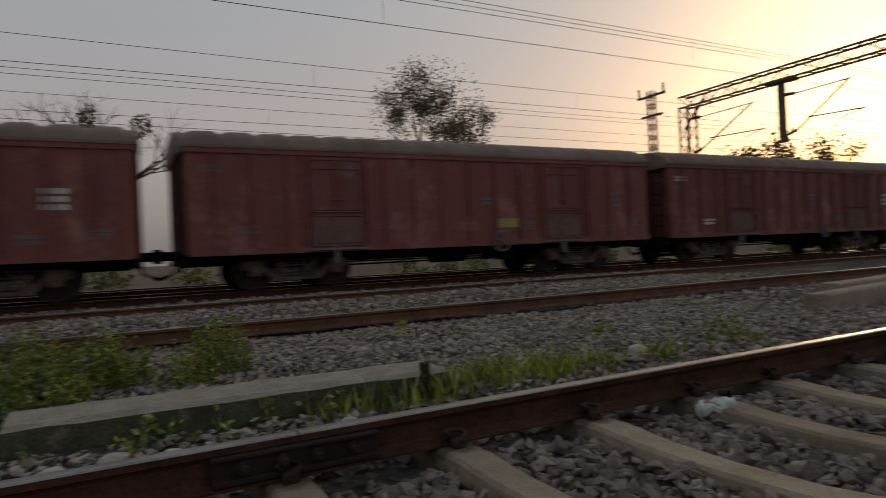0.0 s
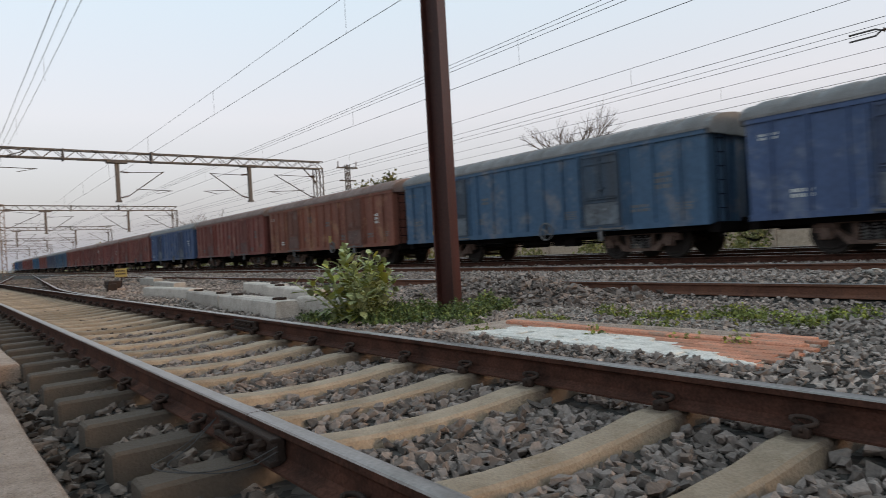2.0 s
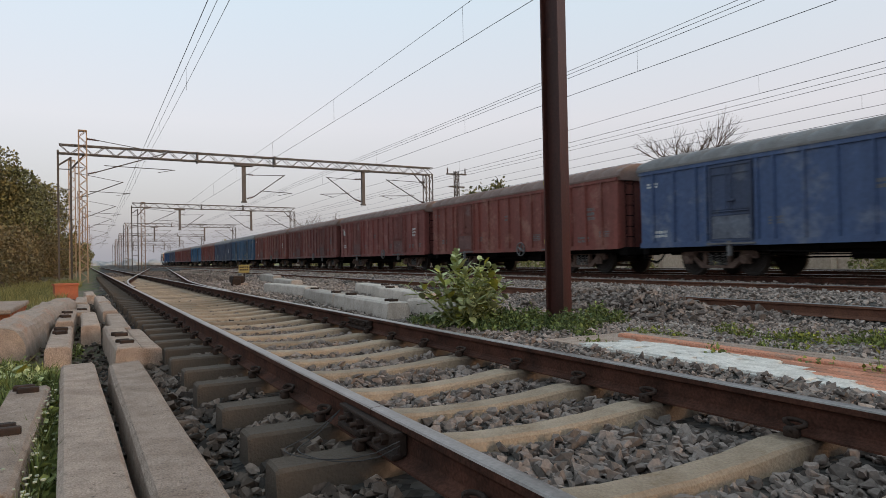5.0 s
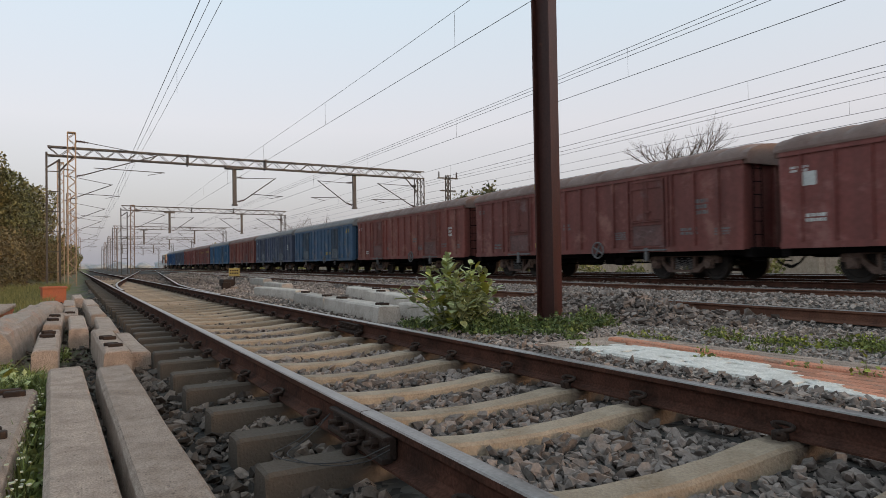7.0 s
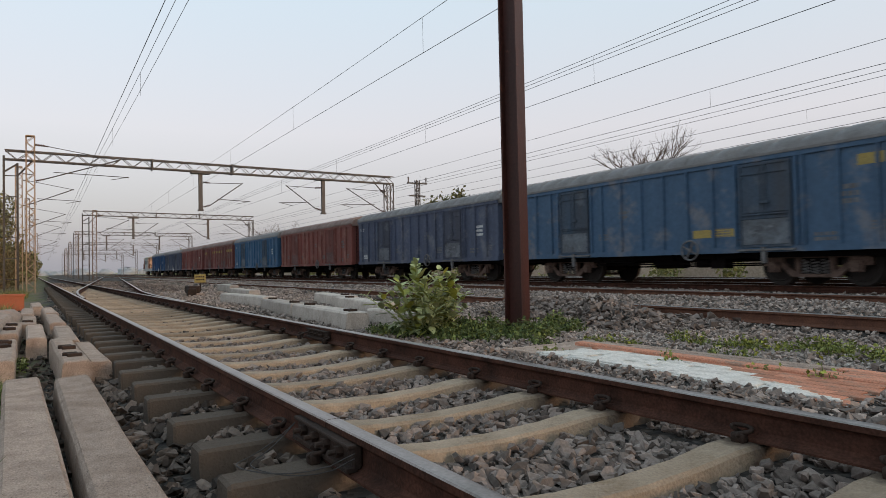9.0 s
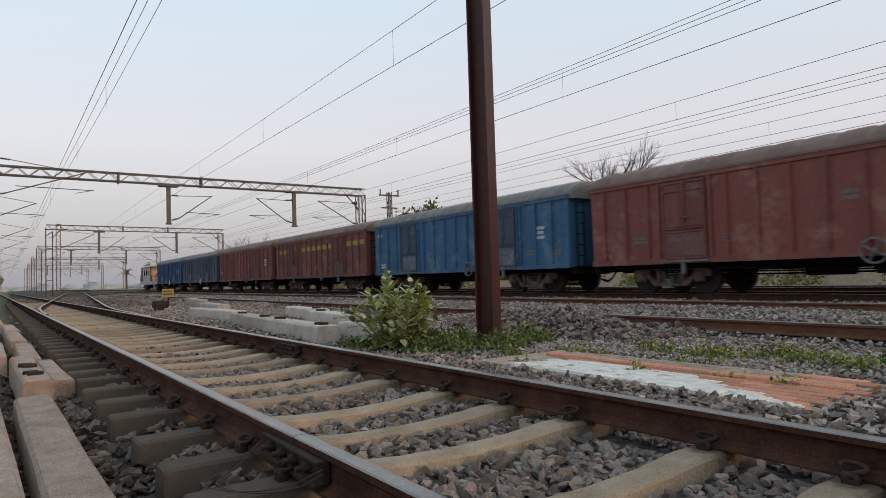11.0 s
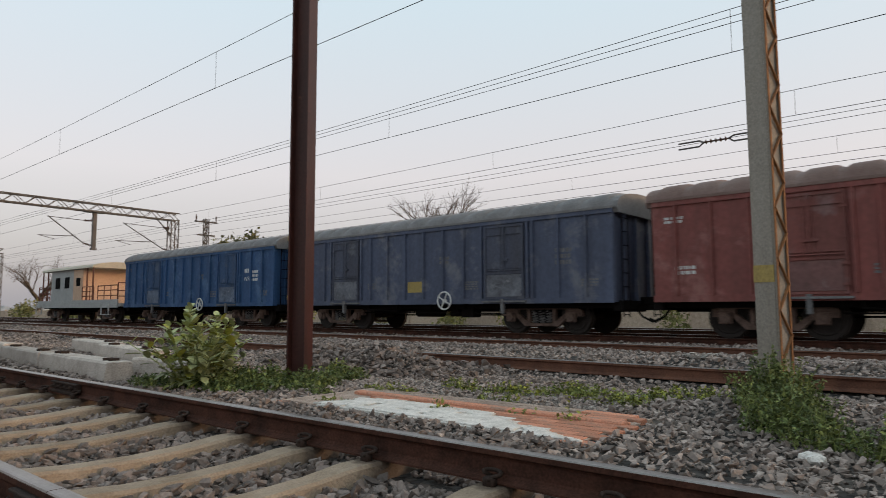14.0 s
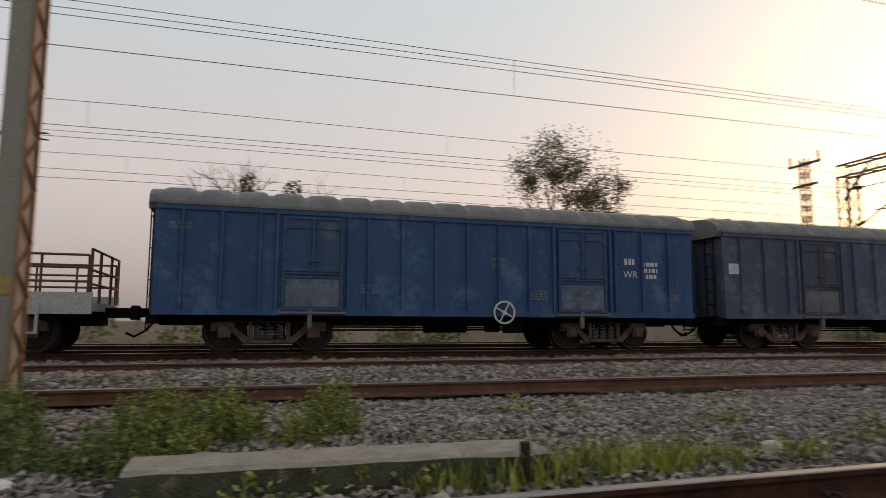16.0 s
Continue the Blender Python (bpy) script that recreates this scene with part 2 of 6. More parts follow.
class Mesh:
    """Collects boxes, tubes and prisms into one mesh; each call may set a material slot."""
    def __init__(self):
        self.v, self.f, self.s = [], [], []

    def add(self, verts, faces, slot=0):
        o = len(self.v)
        self.v += [tuple(p) for p in verts]
        self.f += [tuple(i + o for i in q) for q in faces]
        self.s += [slot] * len(faces)

    def box(self, x0, x1, y0, y1, z0, z1, slot=0, b=0.0):
        """A box; b: chamfer of its upright and level edges."""
        if b <= 0:
            self.add([(x0, y0, z0), (x1, y0, z0), (x1, y1, z0), (x0, y1, z0), (x0, y0, z1), (x1, y0, z1), (x1, y1, z1), (x0, y1, z1)],
                     [(0, 3, 2, 1), (4, 5, 6, 7), (0, 1, 5, 4), (1, 2, 6, 5), (2, 3, 7, 6), (3, 0, 4, 7)], slot)
            return
        def loop(e, z):
            return [(x0 + e + b, y0 + e, z), (x1 - e - b, y0 + e, z), (x1 - e, y0 + e + b, z), (x1 - e, y1 - e - b, z),
                    (x1 - e - b, y1 - e, z), (x0 + e + b, y1 - e, z), (x0 + e, y1 - e - b, z), (x0 + e, y0 + e + b, z)]
        vs = loop(b * 0.7, z0) + loop(0, z0 + b) + loop(0, z1 - b) + loop(b * 0.7, z1)
        fs = [tuple(range(7, -1, -1)), tuple(range(24, 32))]
        for k in range(3):
            fs += [(8 * k + i, 8 * k + (i + 1) % 8, 8 * k + 8 + (i + 1) % 8, 8 * k + 8 + i) for i in range(8)]
        self.add(vs, fs, slot)

    def beam(self, p, q, w, h, slot=0):
        """A square bar from p to q."""
        p, q = Vector(p), Vector(q)
        d = (q - p).normalized()
        a = d.cross(Vector((0, 0, 1)))
        a = a.normalized() if a.length > 1e-3 else Vector((1, 0, 0))
        c = d.cross(a)
        vs = [o + a * sx * w / 2 + c * sy * h / 2 for o in (p, q) for sx, sy in ((-1, -1), (1, -1), (1, 1), (-1, 1))]
        self.add(vs, [(0, 1, 2, 3), (7, 6, 5, 4), (0, 4, 5, 1), (1, 5, 6, 2), (2, 6, 7, 3), (3, 7, 4, 0)], slot)

    def tube(self, pts, r, n=6, slot=0, closed=False):
        """A round bar through the points; r a number or one for each point."""
        pts = [Vector(p) for p in pts]
        rs = r if isinstance(r, (list, tuple)) else [r] * len(pts)
        vs, k = [], len(pts)
        ref = None
        for i, p in enumerate(pts):
            d = (pts[(i + 1) % k] - pts[i - 1]) if (closed or 0 < i < k - 1) else (pts[1] - pts[0] if i == 0 else pts[-1] - pts[-2])
            d.normalize()
            if ref is None:
                ref = d.cross(Vector((0, 0, 1)))
                if ref.length < 1e-3:
                    ref = Vector((1, 0, 0))
            a = (ref - d * ref.dot(d)).normalized()
            ref = a
            c = d.cross(a)
            vs += [p + (a * cos(2 * pi * j / n) + c * sin(2 * pi * j / n)) * rs[i] for j in range(n)]
        fs = []
        for i in range(k if closed else k - 1):
            o, o2 = i * n, ((i + 1) % k) * n
            fs += [(o + j, o + (j + 1) % n, o2 + (j + 1) % n, o2 + j) for j in range(n)]
        if not closed:
            fs += [tuple(range(n - 1, -1, -1)), tuple(range((k - 1) * n, k * n))]
        self.add(vs, fs, slot)

    def prism(self, outline, along, a, b, slot=0):
        """A flat outline drawn out along an axis from a to b; outline in the two other axes."""
        put = {"x": lambda u, w, s: (s, u, w), "y": lambda u, w, s: (u, s, w), "z": lambda u, w, s: (u, w, s)}[along]
        n = len(outline)
        self.add([put(u, w, s) for s in (a, b) for u, w in outline],
                 [tuple(range(n)), tuple(range(2 * n - 1, n - 1, -1))] + [(i, n + i, n + (i + 1) % n, (i + 1) % n) for i in range(n)], slot)

    def disc(self, c, r, axis, thick, n=20, slot=0):
        ring = [(r * cos(2 * pi * i / n), r * sin(2 * pi * i / n)) for i in range(n)]
        if axis == "y":
            self.prism([(c[0] + u, c[2] + w) for u, w in ring], "y", c[1] - thick / 2, c[1] + thick / 2, slot)
        elif axis == "x":
            self.prism([(c[1] + u, c[2] + w) for u, w in ring], "x", c[0] - thick / 2, c[0] + thick / 2, slot)
        else:
            self.prism([(c[0] + u, c[1] + w) for u, w in ring], "z", c[2] - thick / 2, c[2] + thick / 2, slot)

    def data(self, name, mats, smooth=False, tidy=True):
        me = link_mesh(name, self.v, self.f, mats, smooth)
        if any(self.s):
            me.polygons.foreach_set("material_index", self.s)
        if tidy:
            bm = bmesh.new()
            bm.from_mesh(me)
            bmesh.ops.recalc_face_normals(bm, faces=bm.faces)
            bm.to_mesh(me)
            bm.free()
        return me


def part(name, mesh, mat, parent=None, label="", smooth=False, at=None, tidy=True):
    """Links a Mesh (or ready mesh data) as one object under a thing."""
    me = mesh.data(name, mat, smooth, tidy) if isinstance(mesh, Mesh) else mesh
    ob = new(name, me)
    if parent is not None:
        ob.parent = parent
    if at is not None:
        ob.matrix_basis = at
    if label:
        ob["label"] = label
    return ob


def thing(name, label, category, group="", kind="", at=None):
    ob = new(name)
    ob.empty_display_size = 0.2
    if at is not None:
        ob.matrix_basis = at
    return tagged(ob, label, category, group, kind)


# ---- the lie of the land ----
SLANT = 0.0191                      # the near track runs this much askew of the others
NEAR, FAR = 0.0, 1.745              # its rails
MID, SIDE = 6.96, 11.35             # single rails of the sidings beyond
TRAIN_Y = 16.0                      # middle of the train's track
RAIL_TOP = 0.17


def bump_at(x, y, cx, cy, rx, ry, h):
    return h * np.exp(-((x - cx) / rx) ** 2 - ((y - cy) / ry) ** 2)


def wobble(x, y, s):
    return np.sin(x * 1.7 / s + 1.3 * np.sin(y * 1.1 / s)) * np.cos(y * 1.9 / s + 0.7 * np.sin(x * 0.8 / s))


def land(x, y):
    """Height of the ground."""
    x, y = np.asarray(x, float), np.asarray(y, float)
    w = y - SLANT * x
    ys = [-3000, -60, -9, -3.2, -1.9, -1.2, -0.75, -0.45, -0.2, 0.9, 1.9, 2.3, 2.8, 4.2, 6.2, 6.75, 7.3, 8.6, 10.6, 11.2, 12.0, 13.8, 15.0, 17.2, 18.6, 20.5, 26, 60, 3000]
    zs = [-0.3, -0.3, -0.35, -0.3, -0.27, -0.25, -0.23, -0.16, -0.10, -0.092, -0.095, -0.08, -0.035, -0.03, -0.06, -0.06, 0.06, 0.09, 0.06, 0.03, 0.02, 0.0, -0.02, -0.02, -0.15, -0.25, -0.3, -0.3, -0.3]
    h = np.interp(w, ys, zs)
    h = h + 0.012 * wobble(x, y, 0.5) + 0.02 * wobble(x + 3, y - 2, 2.3) * (abs(w - 0.9) > 1.4)
    h = h + bump_at(x, y, -6.7, 5.9, 1.0, 0.5, 0.24) + bump_at(x, y, -8.8, 6.2, 1.8, 0.7, 0.24) + bump_at(x, y, -1.3, 5.3, 0.9, 0.9, 0.10) + bump_at(x, y, -2.6, 8.4, 1.2, 0.7, 0.10)
    return h


def grid_axis(stops):
    """Spacing that grows with distance: pairs of (to, step)."""
    out = [stops[0][0]]
    for to, step in stops[1:]:
        n = max(1, int(round((to - out[-1]) / step)))
        out += list(np.linspace(out[-1], to, n + 1)[1:])
    return np.array(out)


def ground_mesh():
    gx = grid_axis([(-3000, 0), (-300, 300), (-60, 12), (-20, 1.0), (-10, 0.35), (9, 0.16), (30, 1.0), (120, 10), (3000, 300)])
    gy = grid_axis([(-3000, 0), (-300, 300), (-40, 12), (-4, 1.0), (-2, 0.3), (8, 0.12), (20, 0.35), (40, 2), (300, 15), (3000, 300)])
    X, Y = np.meshgrid(gx, gy)
    Z = land(X, Y)
    n, k = len(gx), len(gy)
    v = np.stack([X.ravel(), Y.ravel(), Z.ravel()], 1)
    i = (np.arange(k - 1)[:, None] * n + np.arange(n - 1)[None, :]).ravel()
    fcs = np.stack([i, i + 1, i + n + 1, i + n], 1)
    return link_mesh("ground", v.tolist(), fcs.tolist(), ground_material(), True)


def ground_material():
    """Grey ballast bed between the tracks, soil and dry grass away from them, by the distance from the lines."""
    m = bpy.data.materials.new("ballast_soil_and_grass")
    m.use_nodes = True
    n, l = m.node_tree.nodes, m.node_tree.links
    b = n["Principled BSDF"]
    b.inputs["Roughness"].default_value = 0.95
    b.inputs["Specular IOR Level"].default_value = 0.2
    co = n.new("ShaderNodeTexCoord")
    def noise_of(scale, detail=6):
        t = n.new("ShaderNodeTexNoise")
        t.inputs["Scale"].default_value, t.inputs["Detail"].default_value = scale, detail
        l.new(co.outputs["Object"], t.inputs["Vector"])
        return t.outputs["Fac"]
    def ranged(src, a, c, d=0.0, e=1.0):
        r = n.new("ShaderNodeMapRange")
        for k_, v_ in zip(("From Min", "From Max", "To Min", "To Max"), (a, c, d, e)):
            r.inputs[k_].default_value = v_
        l.new(src, r.inputs["Value"])
        return r.outputs[0]
    def mixed(fac, a, c):
        x = n.new("ShaderNodeMix")
        x.data_type = "RGBA"
        l.new(fac, x.inputs["Factor"])
        for key, s in (("A", a), ("B", c)):
            if isinstance(s, tuple):
                x.inputs[key].default_value = (*s, 1)
            else:
                l.new(s, x.inputs[key])
        return x.outputs["Result"]
    def plus(a, c, op="ADD"):
        x = n.new("ShaderNodeMath")
        x.operation = op
        for k_, s in enumerate((a, c)):
            if isinstance(s, (int, float)):
                x.inputs[k_].default_value = s
            else:
                l.new(s, x.inputs[k_])
        return x.outputs[0]
    vor = n.new("ShaderNodeTexVoronoi")
    vor.inputs["Scale"].default_value = 17
    l.new(co.outputs["Object"], vor.inputs["Vector"])
    grey = n.new("ShaderNodeSeparateColor")
    l.new(vor.outputs["Color"], grey.inputs[0])
    # the low values put the shade of the gaps between stones into the bed
    stones = mixed(grey.outputs[0], (0.018, 0.015, 0.014), (0.085, 0.074, 0.066))
    stones = mixed(ranged(noise_of(0.6), 0.55, 0.75, 0, 0.6), stones, (0.22, 0.17, 0.13))
    grass = mixed(ranged(noise_of(0.25), 0.4, 0.62), (0.125, 0.125, 0.05), (0.19, 0.15, 0.08))
    grass = mixed(ranged(noise_of(9), 0.35, 0.7, 0, 0.6), grass, (0.07, 0.10, 0.03))
    soil = mixed(ranged(noise_of(1.8), 0.4, 0.65), (0.19, 0.15, 0.11), (0.13, 0.11, 0.08))
    xyz = n.new("ShaderNodeSeparateXYZ")
    l.new(co.outputs["Object"], xyz.inputs[0])
    side = plus(xyz.outputs["Y"], plus(noise_of(1.2), 1.6, "MULTIPLY"))
    left = ranged(side, -0.9, -0.3)
    right = ranged(side, 19.0, 20.5, 1.0, 0.0)
    bed = plus(left, right, "MULTIPLY")
    away = mixed(ranged(noise_of(0.8), 0.45, 0.6), grass, soil)
    field = mixed(ranged(noise_of(0.15), 0.4, 0.65), (0.26, 0.24, 0.13), (0.17, 0.19, 0.075))
    far = mixed(ranged(side, 20.0, 24.0), away, field)
    l.new(mixed(bed, far, stones), b.inputs["Base Color"])
    bp = n.new("ShaderNodeBump")
    bp.inputs["Strength"].default_value, bp.inputs["Distance"].default_value = 0.9, 0.03
    l.new(vor.outputs["Distance"], bp.inputs["Height"])
    l.new(bp.outputs[0], b.inputs["Normal"])
    return m


ground = tagged(new("ground", ground_mesh()), "grey ballast bed with soil and dry grass beside the tracks", "ground", kind="structure")


# ---- rails and sleepers ----
RAIL_SIDE = [(-0.070, 0.0), (0.070, 0.0), (0.070, 0.010), (0.022, 0.026), (0.010, 0.040), (0.009, 0.108), (0.016, 0.122), (0.036, 0.132), (0.036, 0.158)]
RAIL_CROWN = [(0.031, 0.1645), (0.018, 0.166), (-0.018, 0.166), (-0.031, 0.1645)]


def rail_mesh(name, centre, side, top=RAIL_TOP, scale=1.0):
    """A rail along a line of (x, y): rusty sides and a worn crown."""
    prof = RAIL_SIDE[1:] + RAIL_CROWN + [(-u, w) for u, w in reversed(RAIL_SIDE[1:])]
    prof = [(u * scale, w * scale) for u, w in prof]
    n = len(prof)
    crown = range(len(RAIL_SIDE) - 2, len(RAIL_SIDE) + len(RAIL_CROWN) - 1)
    v, f, s = [], [], []
    for i, (x, y) in enumerate(centre):
        a, c = centre[max(i - 1, 0)], centre[min(i + 1, len(centre) - 1)]
        d = hypot(c[0] - a[0], c[1] - a[1])
        nx, ny = -(c[1] - a[1]) / d, (c[0] - a[0]) / d
        v += [(x + nx * u, y + ny * u, top - 0.166 * scale + w) for u, w in prof]
        if i:
            o = (i - 1) * n
            for j in range(n):
                f.append((o + j, o + (j + 1) % n, o + n + (j + 1) % n, o + n + j))
                s.append(1 if j in crown else 0)
    f += [tuple(range(n)), tuple(range(len(v) - 1, len(v) - n - 1, -1))]
    s += [0, 0]
    me = link_mesh(name, v, f, [side, M["rail_top"]])
    me.polygons.foreach_set("material_index", s)
    bm = bmesh.new()
    bm.from_mesh(me)
    bmesh.ops.recalc_face_normals(bm, faces=bm.faces)
    bm.to_mesh(me)
    bm.free()
    return me


def straight(x0, x1, y, slant=SLANT):
    return [(x0, y + slant * x0), (x1, y + slant * x1)]


def fishplate(parent, x, y, side):
    """A joint bar with bolts on one side of a rail."""
    k = Mesh()
    yc = y + SLANT * x + side * 0.028
    k.box(x - 0.34, x + 0.34, yc - 0.022, yc + 0.022, 0.030, 0.128, b=0.007)
    k.box(x - 0.34, x + 0.34, min(yc, yc + side * 0.05), max(yc, yc + side * 0.05), 0.022, 0.045, b=0.004)
    k.box(x - 0.34, x + 0.34, min(yc, yc + side * 0.042), max(yc, yc + side * 0.042), 0.116, 0.132, b=0.004)
    part("fishplate", k, M["iron"], parent)
    for bx in (-0.22, -0.07, 0.07, 0.22):
        b = Mesh()
        b.disc((x + bx, yc + side * 0.035, 0.085), 0.026, "y", 0.036, 6)
        b.disc((x + bx, yc + side * 0.06, 0.085), 0.013, "y", 0.05, 8)
        part("bolt", b, M["iron"], parent)


def rail_thing(name, label, lines, side="rail_rust"):
    t = thing(name, label, "rail", "", "structure")
    for c in lines:
        part("rail_length", rail_mesh("rail_length", c, M[side]), None, t)
    return t


near_rail = rail_thing("rail_near", "worn steel rail with rusty sides clipped to concrete sleepers", [straight(-26, -2.385, NEAR), straight(-2.378, 60, NEAR)])
far_rail = rail_thing("rail_far", "worn steel rail with rusty sides clipped to concrete sleepers", [straight(-24, -6.95, FAR), straight(-6.943, 1.40, FAR), straight(1.407, 60, FAR)])
for x, y, side in ((-2.38, NEAR, -1), (-6.95, FAR, -1), (1.40, FAR, -1), (-6.95, FAR, 1)):
    fishplate(near_rail if y == NEAR else far_rail, x, y, side)
def bond_wire():
    t = thing("bond_wire", "loose thin copper bond wire hanging at a rail joint", "wire")
    for s in (0.0, 0.06):
        k = Mesh()
        pts = []
        for i in range(17):
            u = i / 16
            pts.append((-2.75 + 0.72 * u + 0.05 * sin(9 * u), -0.10 - (0.30 + s) * sin(pi * u) ** 0.8, 0.09 - 0.085 * sin(pi * u) ** 0.5 + 0.02 * s * i))
        k.tube(pts, 0.0026, 5)
        part("strand", k, M["wire"], t)


bond_wire()
# the turnout beyond: two lines that part from the near track
def curve_line(x0, x1, y0, turn, n=110):
    out = []
    for i in range(n + 1):
        x = x0 + (x1 - x0) * i / n
        d = abs(x - x0)
        out.append((x, y0 + SLANT * x + turn * (d * d if d < 12 else d * 24 - 144) / 260))
    return out


rail_thing("rail_switch", "rusty turnout rails that part from the near track", [
    straight(-190, -26.01, NEAR, SLANT), straight(-190, -24.01, FAR, SLANT),
    curve_line(-20.5, -120, NEAR + 0.09, 1.0), curve_line(-15.5, -120, FAR + 0.10, 1.0)])
rail_thing("rail_siding", "rusty siding rail standing clear of the ballast", [straight(-7.3, 90, MID, 0.0), straight(-160, -10.5, MID, 0.0)], "siding_rust")
rail_thing("rail_loop", "rusty rail of the loop line beside the train", [straight(-200, 120, SIDE, 0.0)], "siding_rust")
rail_thing("rail_train_near", "worn rail under the goods train", [straight(-420, 160, TRAIN_Y - 0.872, 0.0)])
rail_thing("rail_train_far", "worn rail under the goods train", [straight(-420, 160, TRAIN_Y + 0.872, 0.0)])
rail_thing("rail_beyond", "rusty rail of the line behind the goods train", [straight(-420, 160, 20.3, 0.0), straight(-420, 160, 22.05, 0.0)])


def clip_mesh():
    """A sprung rail clip: a bent round bar in a cast shoulder. It faces +y."""
    k = Mesh()
    pts = []
    for i in range(15):
        a = radians(-130 + i * 300 / 14)
        pts.append((0.058 * sin(a), 0.012 + 0.044 * cos(a) * 0.9, 0.056 + 0.024 * cos(a * 0.5 + 0.4)))
    pts = [(-0.02, 0.055, 0.028)] + pts + [(0.01, -0.05, 0.03)]
    k.tube(pts, 0.0135, 6)
    k.box(-0.04, 0.04, -0.045, 0.012, -0.01, 0.050, b=0.008)
    return k.data("rail_clip", [M["iron"]], True)


CLIP = clip_mesh()


def sleeper_mesh():
    """A prestressed sleeper along y, its top at z 0 under the rails and lower in the middle; y from -1.375 to 1.375."""
    st = [(-1.375, 0.0), (-1.36, 0.012), (-0.62, 0.012), (-0.35, -0.012), (0.0, -0.022), (0.35, -0.012), (0.62, 0.012), (1.36, 0.012), (1.375, 0.0)]
    v, f = [], []
    for i, (y, z) in enumerate(st):
        tw = 0.080 if abs(y) > 0.5 else 0.072
        e = 0.006 if i in (0, len(st) - 1) else 0.0
        v += [(-0.125, y, -0.22), (-tw - 0.012 + e, y, z - 0.016), (-tw + 0.004, y, z), (tw - 0.004, y, z), (tw + 0.012 - e, y, z - 0.016), (0.125, y, -0.22)]
    n = 6
    for i in range(len(st) - 1):
        f += [(i * n + j, i * n + (j + 1) % n, i * n + n + (j + 1) % n, i * n + n + j) for j in range(n)]
    f += [tuple(range(n)), tuple(range(len(v) - 1, len(v) - n - 1, -1))]
    me = link_mesh("body", v, f, M["concrete"])
    bm = bmesh.new()
    bm.from_mesh(me)
    bmesh.ops.recalc_face_normals(bm, faces=bm.faces)
    bm.to_mesh(me)
    bm.free()
    return me


def sleeper_thing():
    t = thing("railway_sleeper", "brown-stained concrete sleeper in ballast under the near rails", "sleeper", "sleepers under the near track")
    part("body", sleeper_mesh(), None, t, at=pose(0, 0, -0.012))
    for y in (-0.8725, 0.8725):
        for s in (-1, 1):
            part("rail_clip", CLIP, None, t, at=pose(0, y + s * 0.098, 0.004, 0, 0, 0 if s < 0 else 180) @ Matrix.Diagonal((0.82, 0.82, 0.8, 1)))
    return t


SLEEPERS = [5.95, 5.24, 4.40, 3.69, 2.91, 2.13, 1.35, 0.60, -0.13, -0.83, -1.46, -2.35, -2.96, -3.65, -4.46, -5.15]
SLEEPERS += [-5.15 - 0.72 * i for i in range(1, 62)]
SLEEPERS = [6.7, 7.4, 8.1, 8.8, 9.5, 10.2] + SLEEPERS
base_sleeper = sleeper_thing()
rng = random.Random(4)
for i, x in enumerate(SLEEPERS):
    m = pose(x, (NEAR + FAR) / 2 + SLANT * x + rng.uniform(-0.02, 0.02), 0, 0, 0, 1.1 + rng.uniform(-1.2, 1.2))
    if i == 0:
        base_sleeper.matrix_basis = m
    else:
        copy_thing(base_sleeper, m)


# ---- posts beside the line ----
def brown_post():
    t = thing("steel_post", "tall rusty red-oxide steel joist post in the ballast", "post", at=pose(-6.24, 4.01, 0, 0, 0, 22))
    k = Mesh()
    w, d, f_, wb = 0.105, 0.125, 0.02, 0.012
    out = [(-d, -w), (-d + f_, -w), (-d + f_, -wb), (d - f_, -wb), (d - f_, -w), (d, -w), (d, w), (d - f_, w), (d - f_, wb), (-d + f_, wb), (-d + f_, w), (-d, w)]
    k.prism(out, "z", -0.5, 9.5)
    part("shaft", k, M["post_paint"], t)
    for x in (-d - 0.003, ):
        b = Mesh()
        b.box(x - 0.004, x + 0.001, -w, w, 1.0, 1.06)
        b.box(x - 0.004, x + 0.001, -w, w, 1.75, 1.80)
        part("painted_band", b, M["yellow_paint"], t)


def grey_post():
    t = thing("lattice_mast", "grey painted channel mast with rusty lacing and a yellow band", "mast", at=pose(-1.14, 5.62, 0, 0, 0, -14) @ Matrix.Diagonal((0.84, 0.84, 1, 1)))
    for s in (-1, 1):
        k = Mesh()
        c, w, d, th = s * 0.10, 0.02, 0.12, 0.012
        k.prism([(c - s * 0.0, -d), (c + s * 0.03, -d), (c + s * 0.03, -d + th), (c + s * th, -d + th), (c + s * th, d - th), (c + s * 0.03, d - th), (c + s * 0.03, d), (c, d)], "z", -0.5, 9.2)
        part("channel", k, M["grey_paint"], t)
    f = Mesh()
    f.box(-0.128, 0.100, -0.128, -0.1205, -0.4, 9.2)
    part("cover_plate", f, M["grey_paint"], t)
    band = Mesh()
    band.box(-0.131, 0.103, -0.135, -0.1285, 1.12, 1.28)
    part("painted_band", band, M["yellow_paint"], t, "faded yellow band")
    lace = Mesh()
    z, s = -0.1, 1
    while z < 9.0:
        lace.beam((0.136, -s * 0.115, z), (0.136, s * 0.115, z + 0.24), 0.03, 0.012)
        z, s = z + 0.24, -s
    lace.box(0.128, 0.140, -0.128, -0.098, -0.1, 9.1)
    lace.box(0.128, 0.140, 0.098, 0.128, -0.1, 9.1)
    part("lacing", lace, M["rust_paint"], t, "rusty zigzag lacing bars")


brown_post()
grey_post()


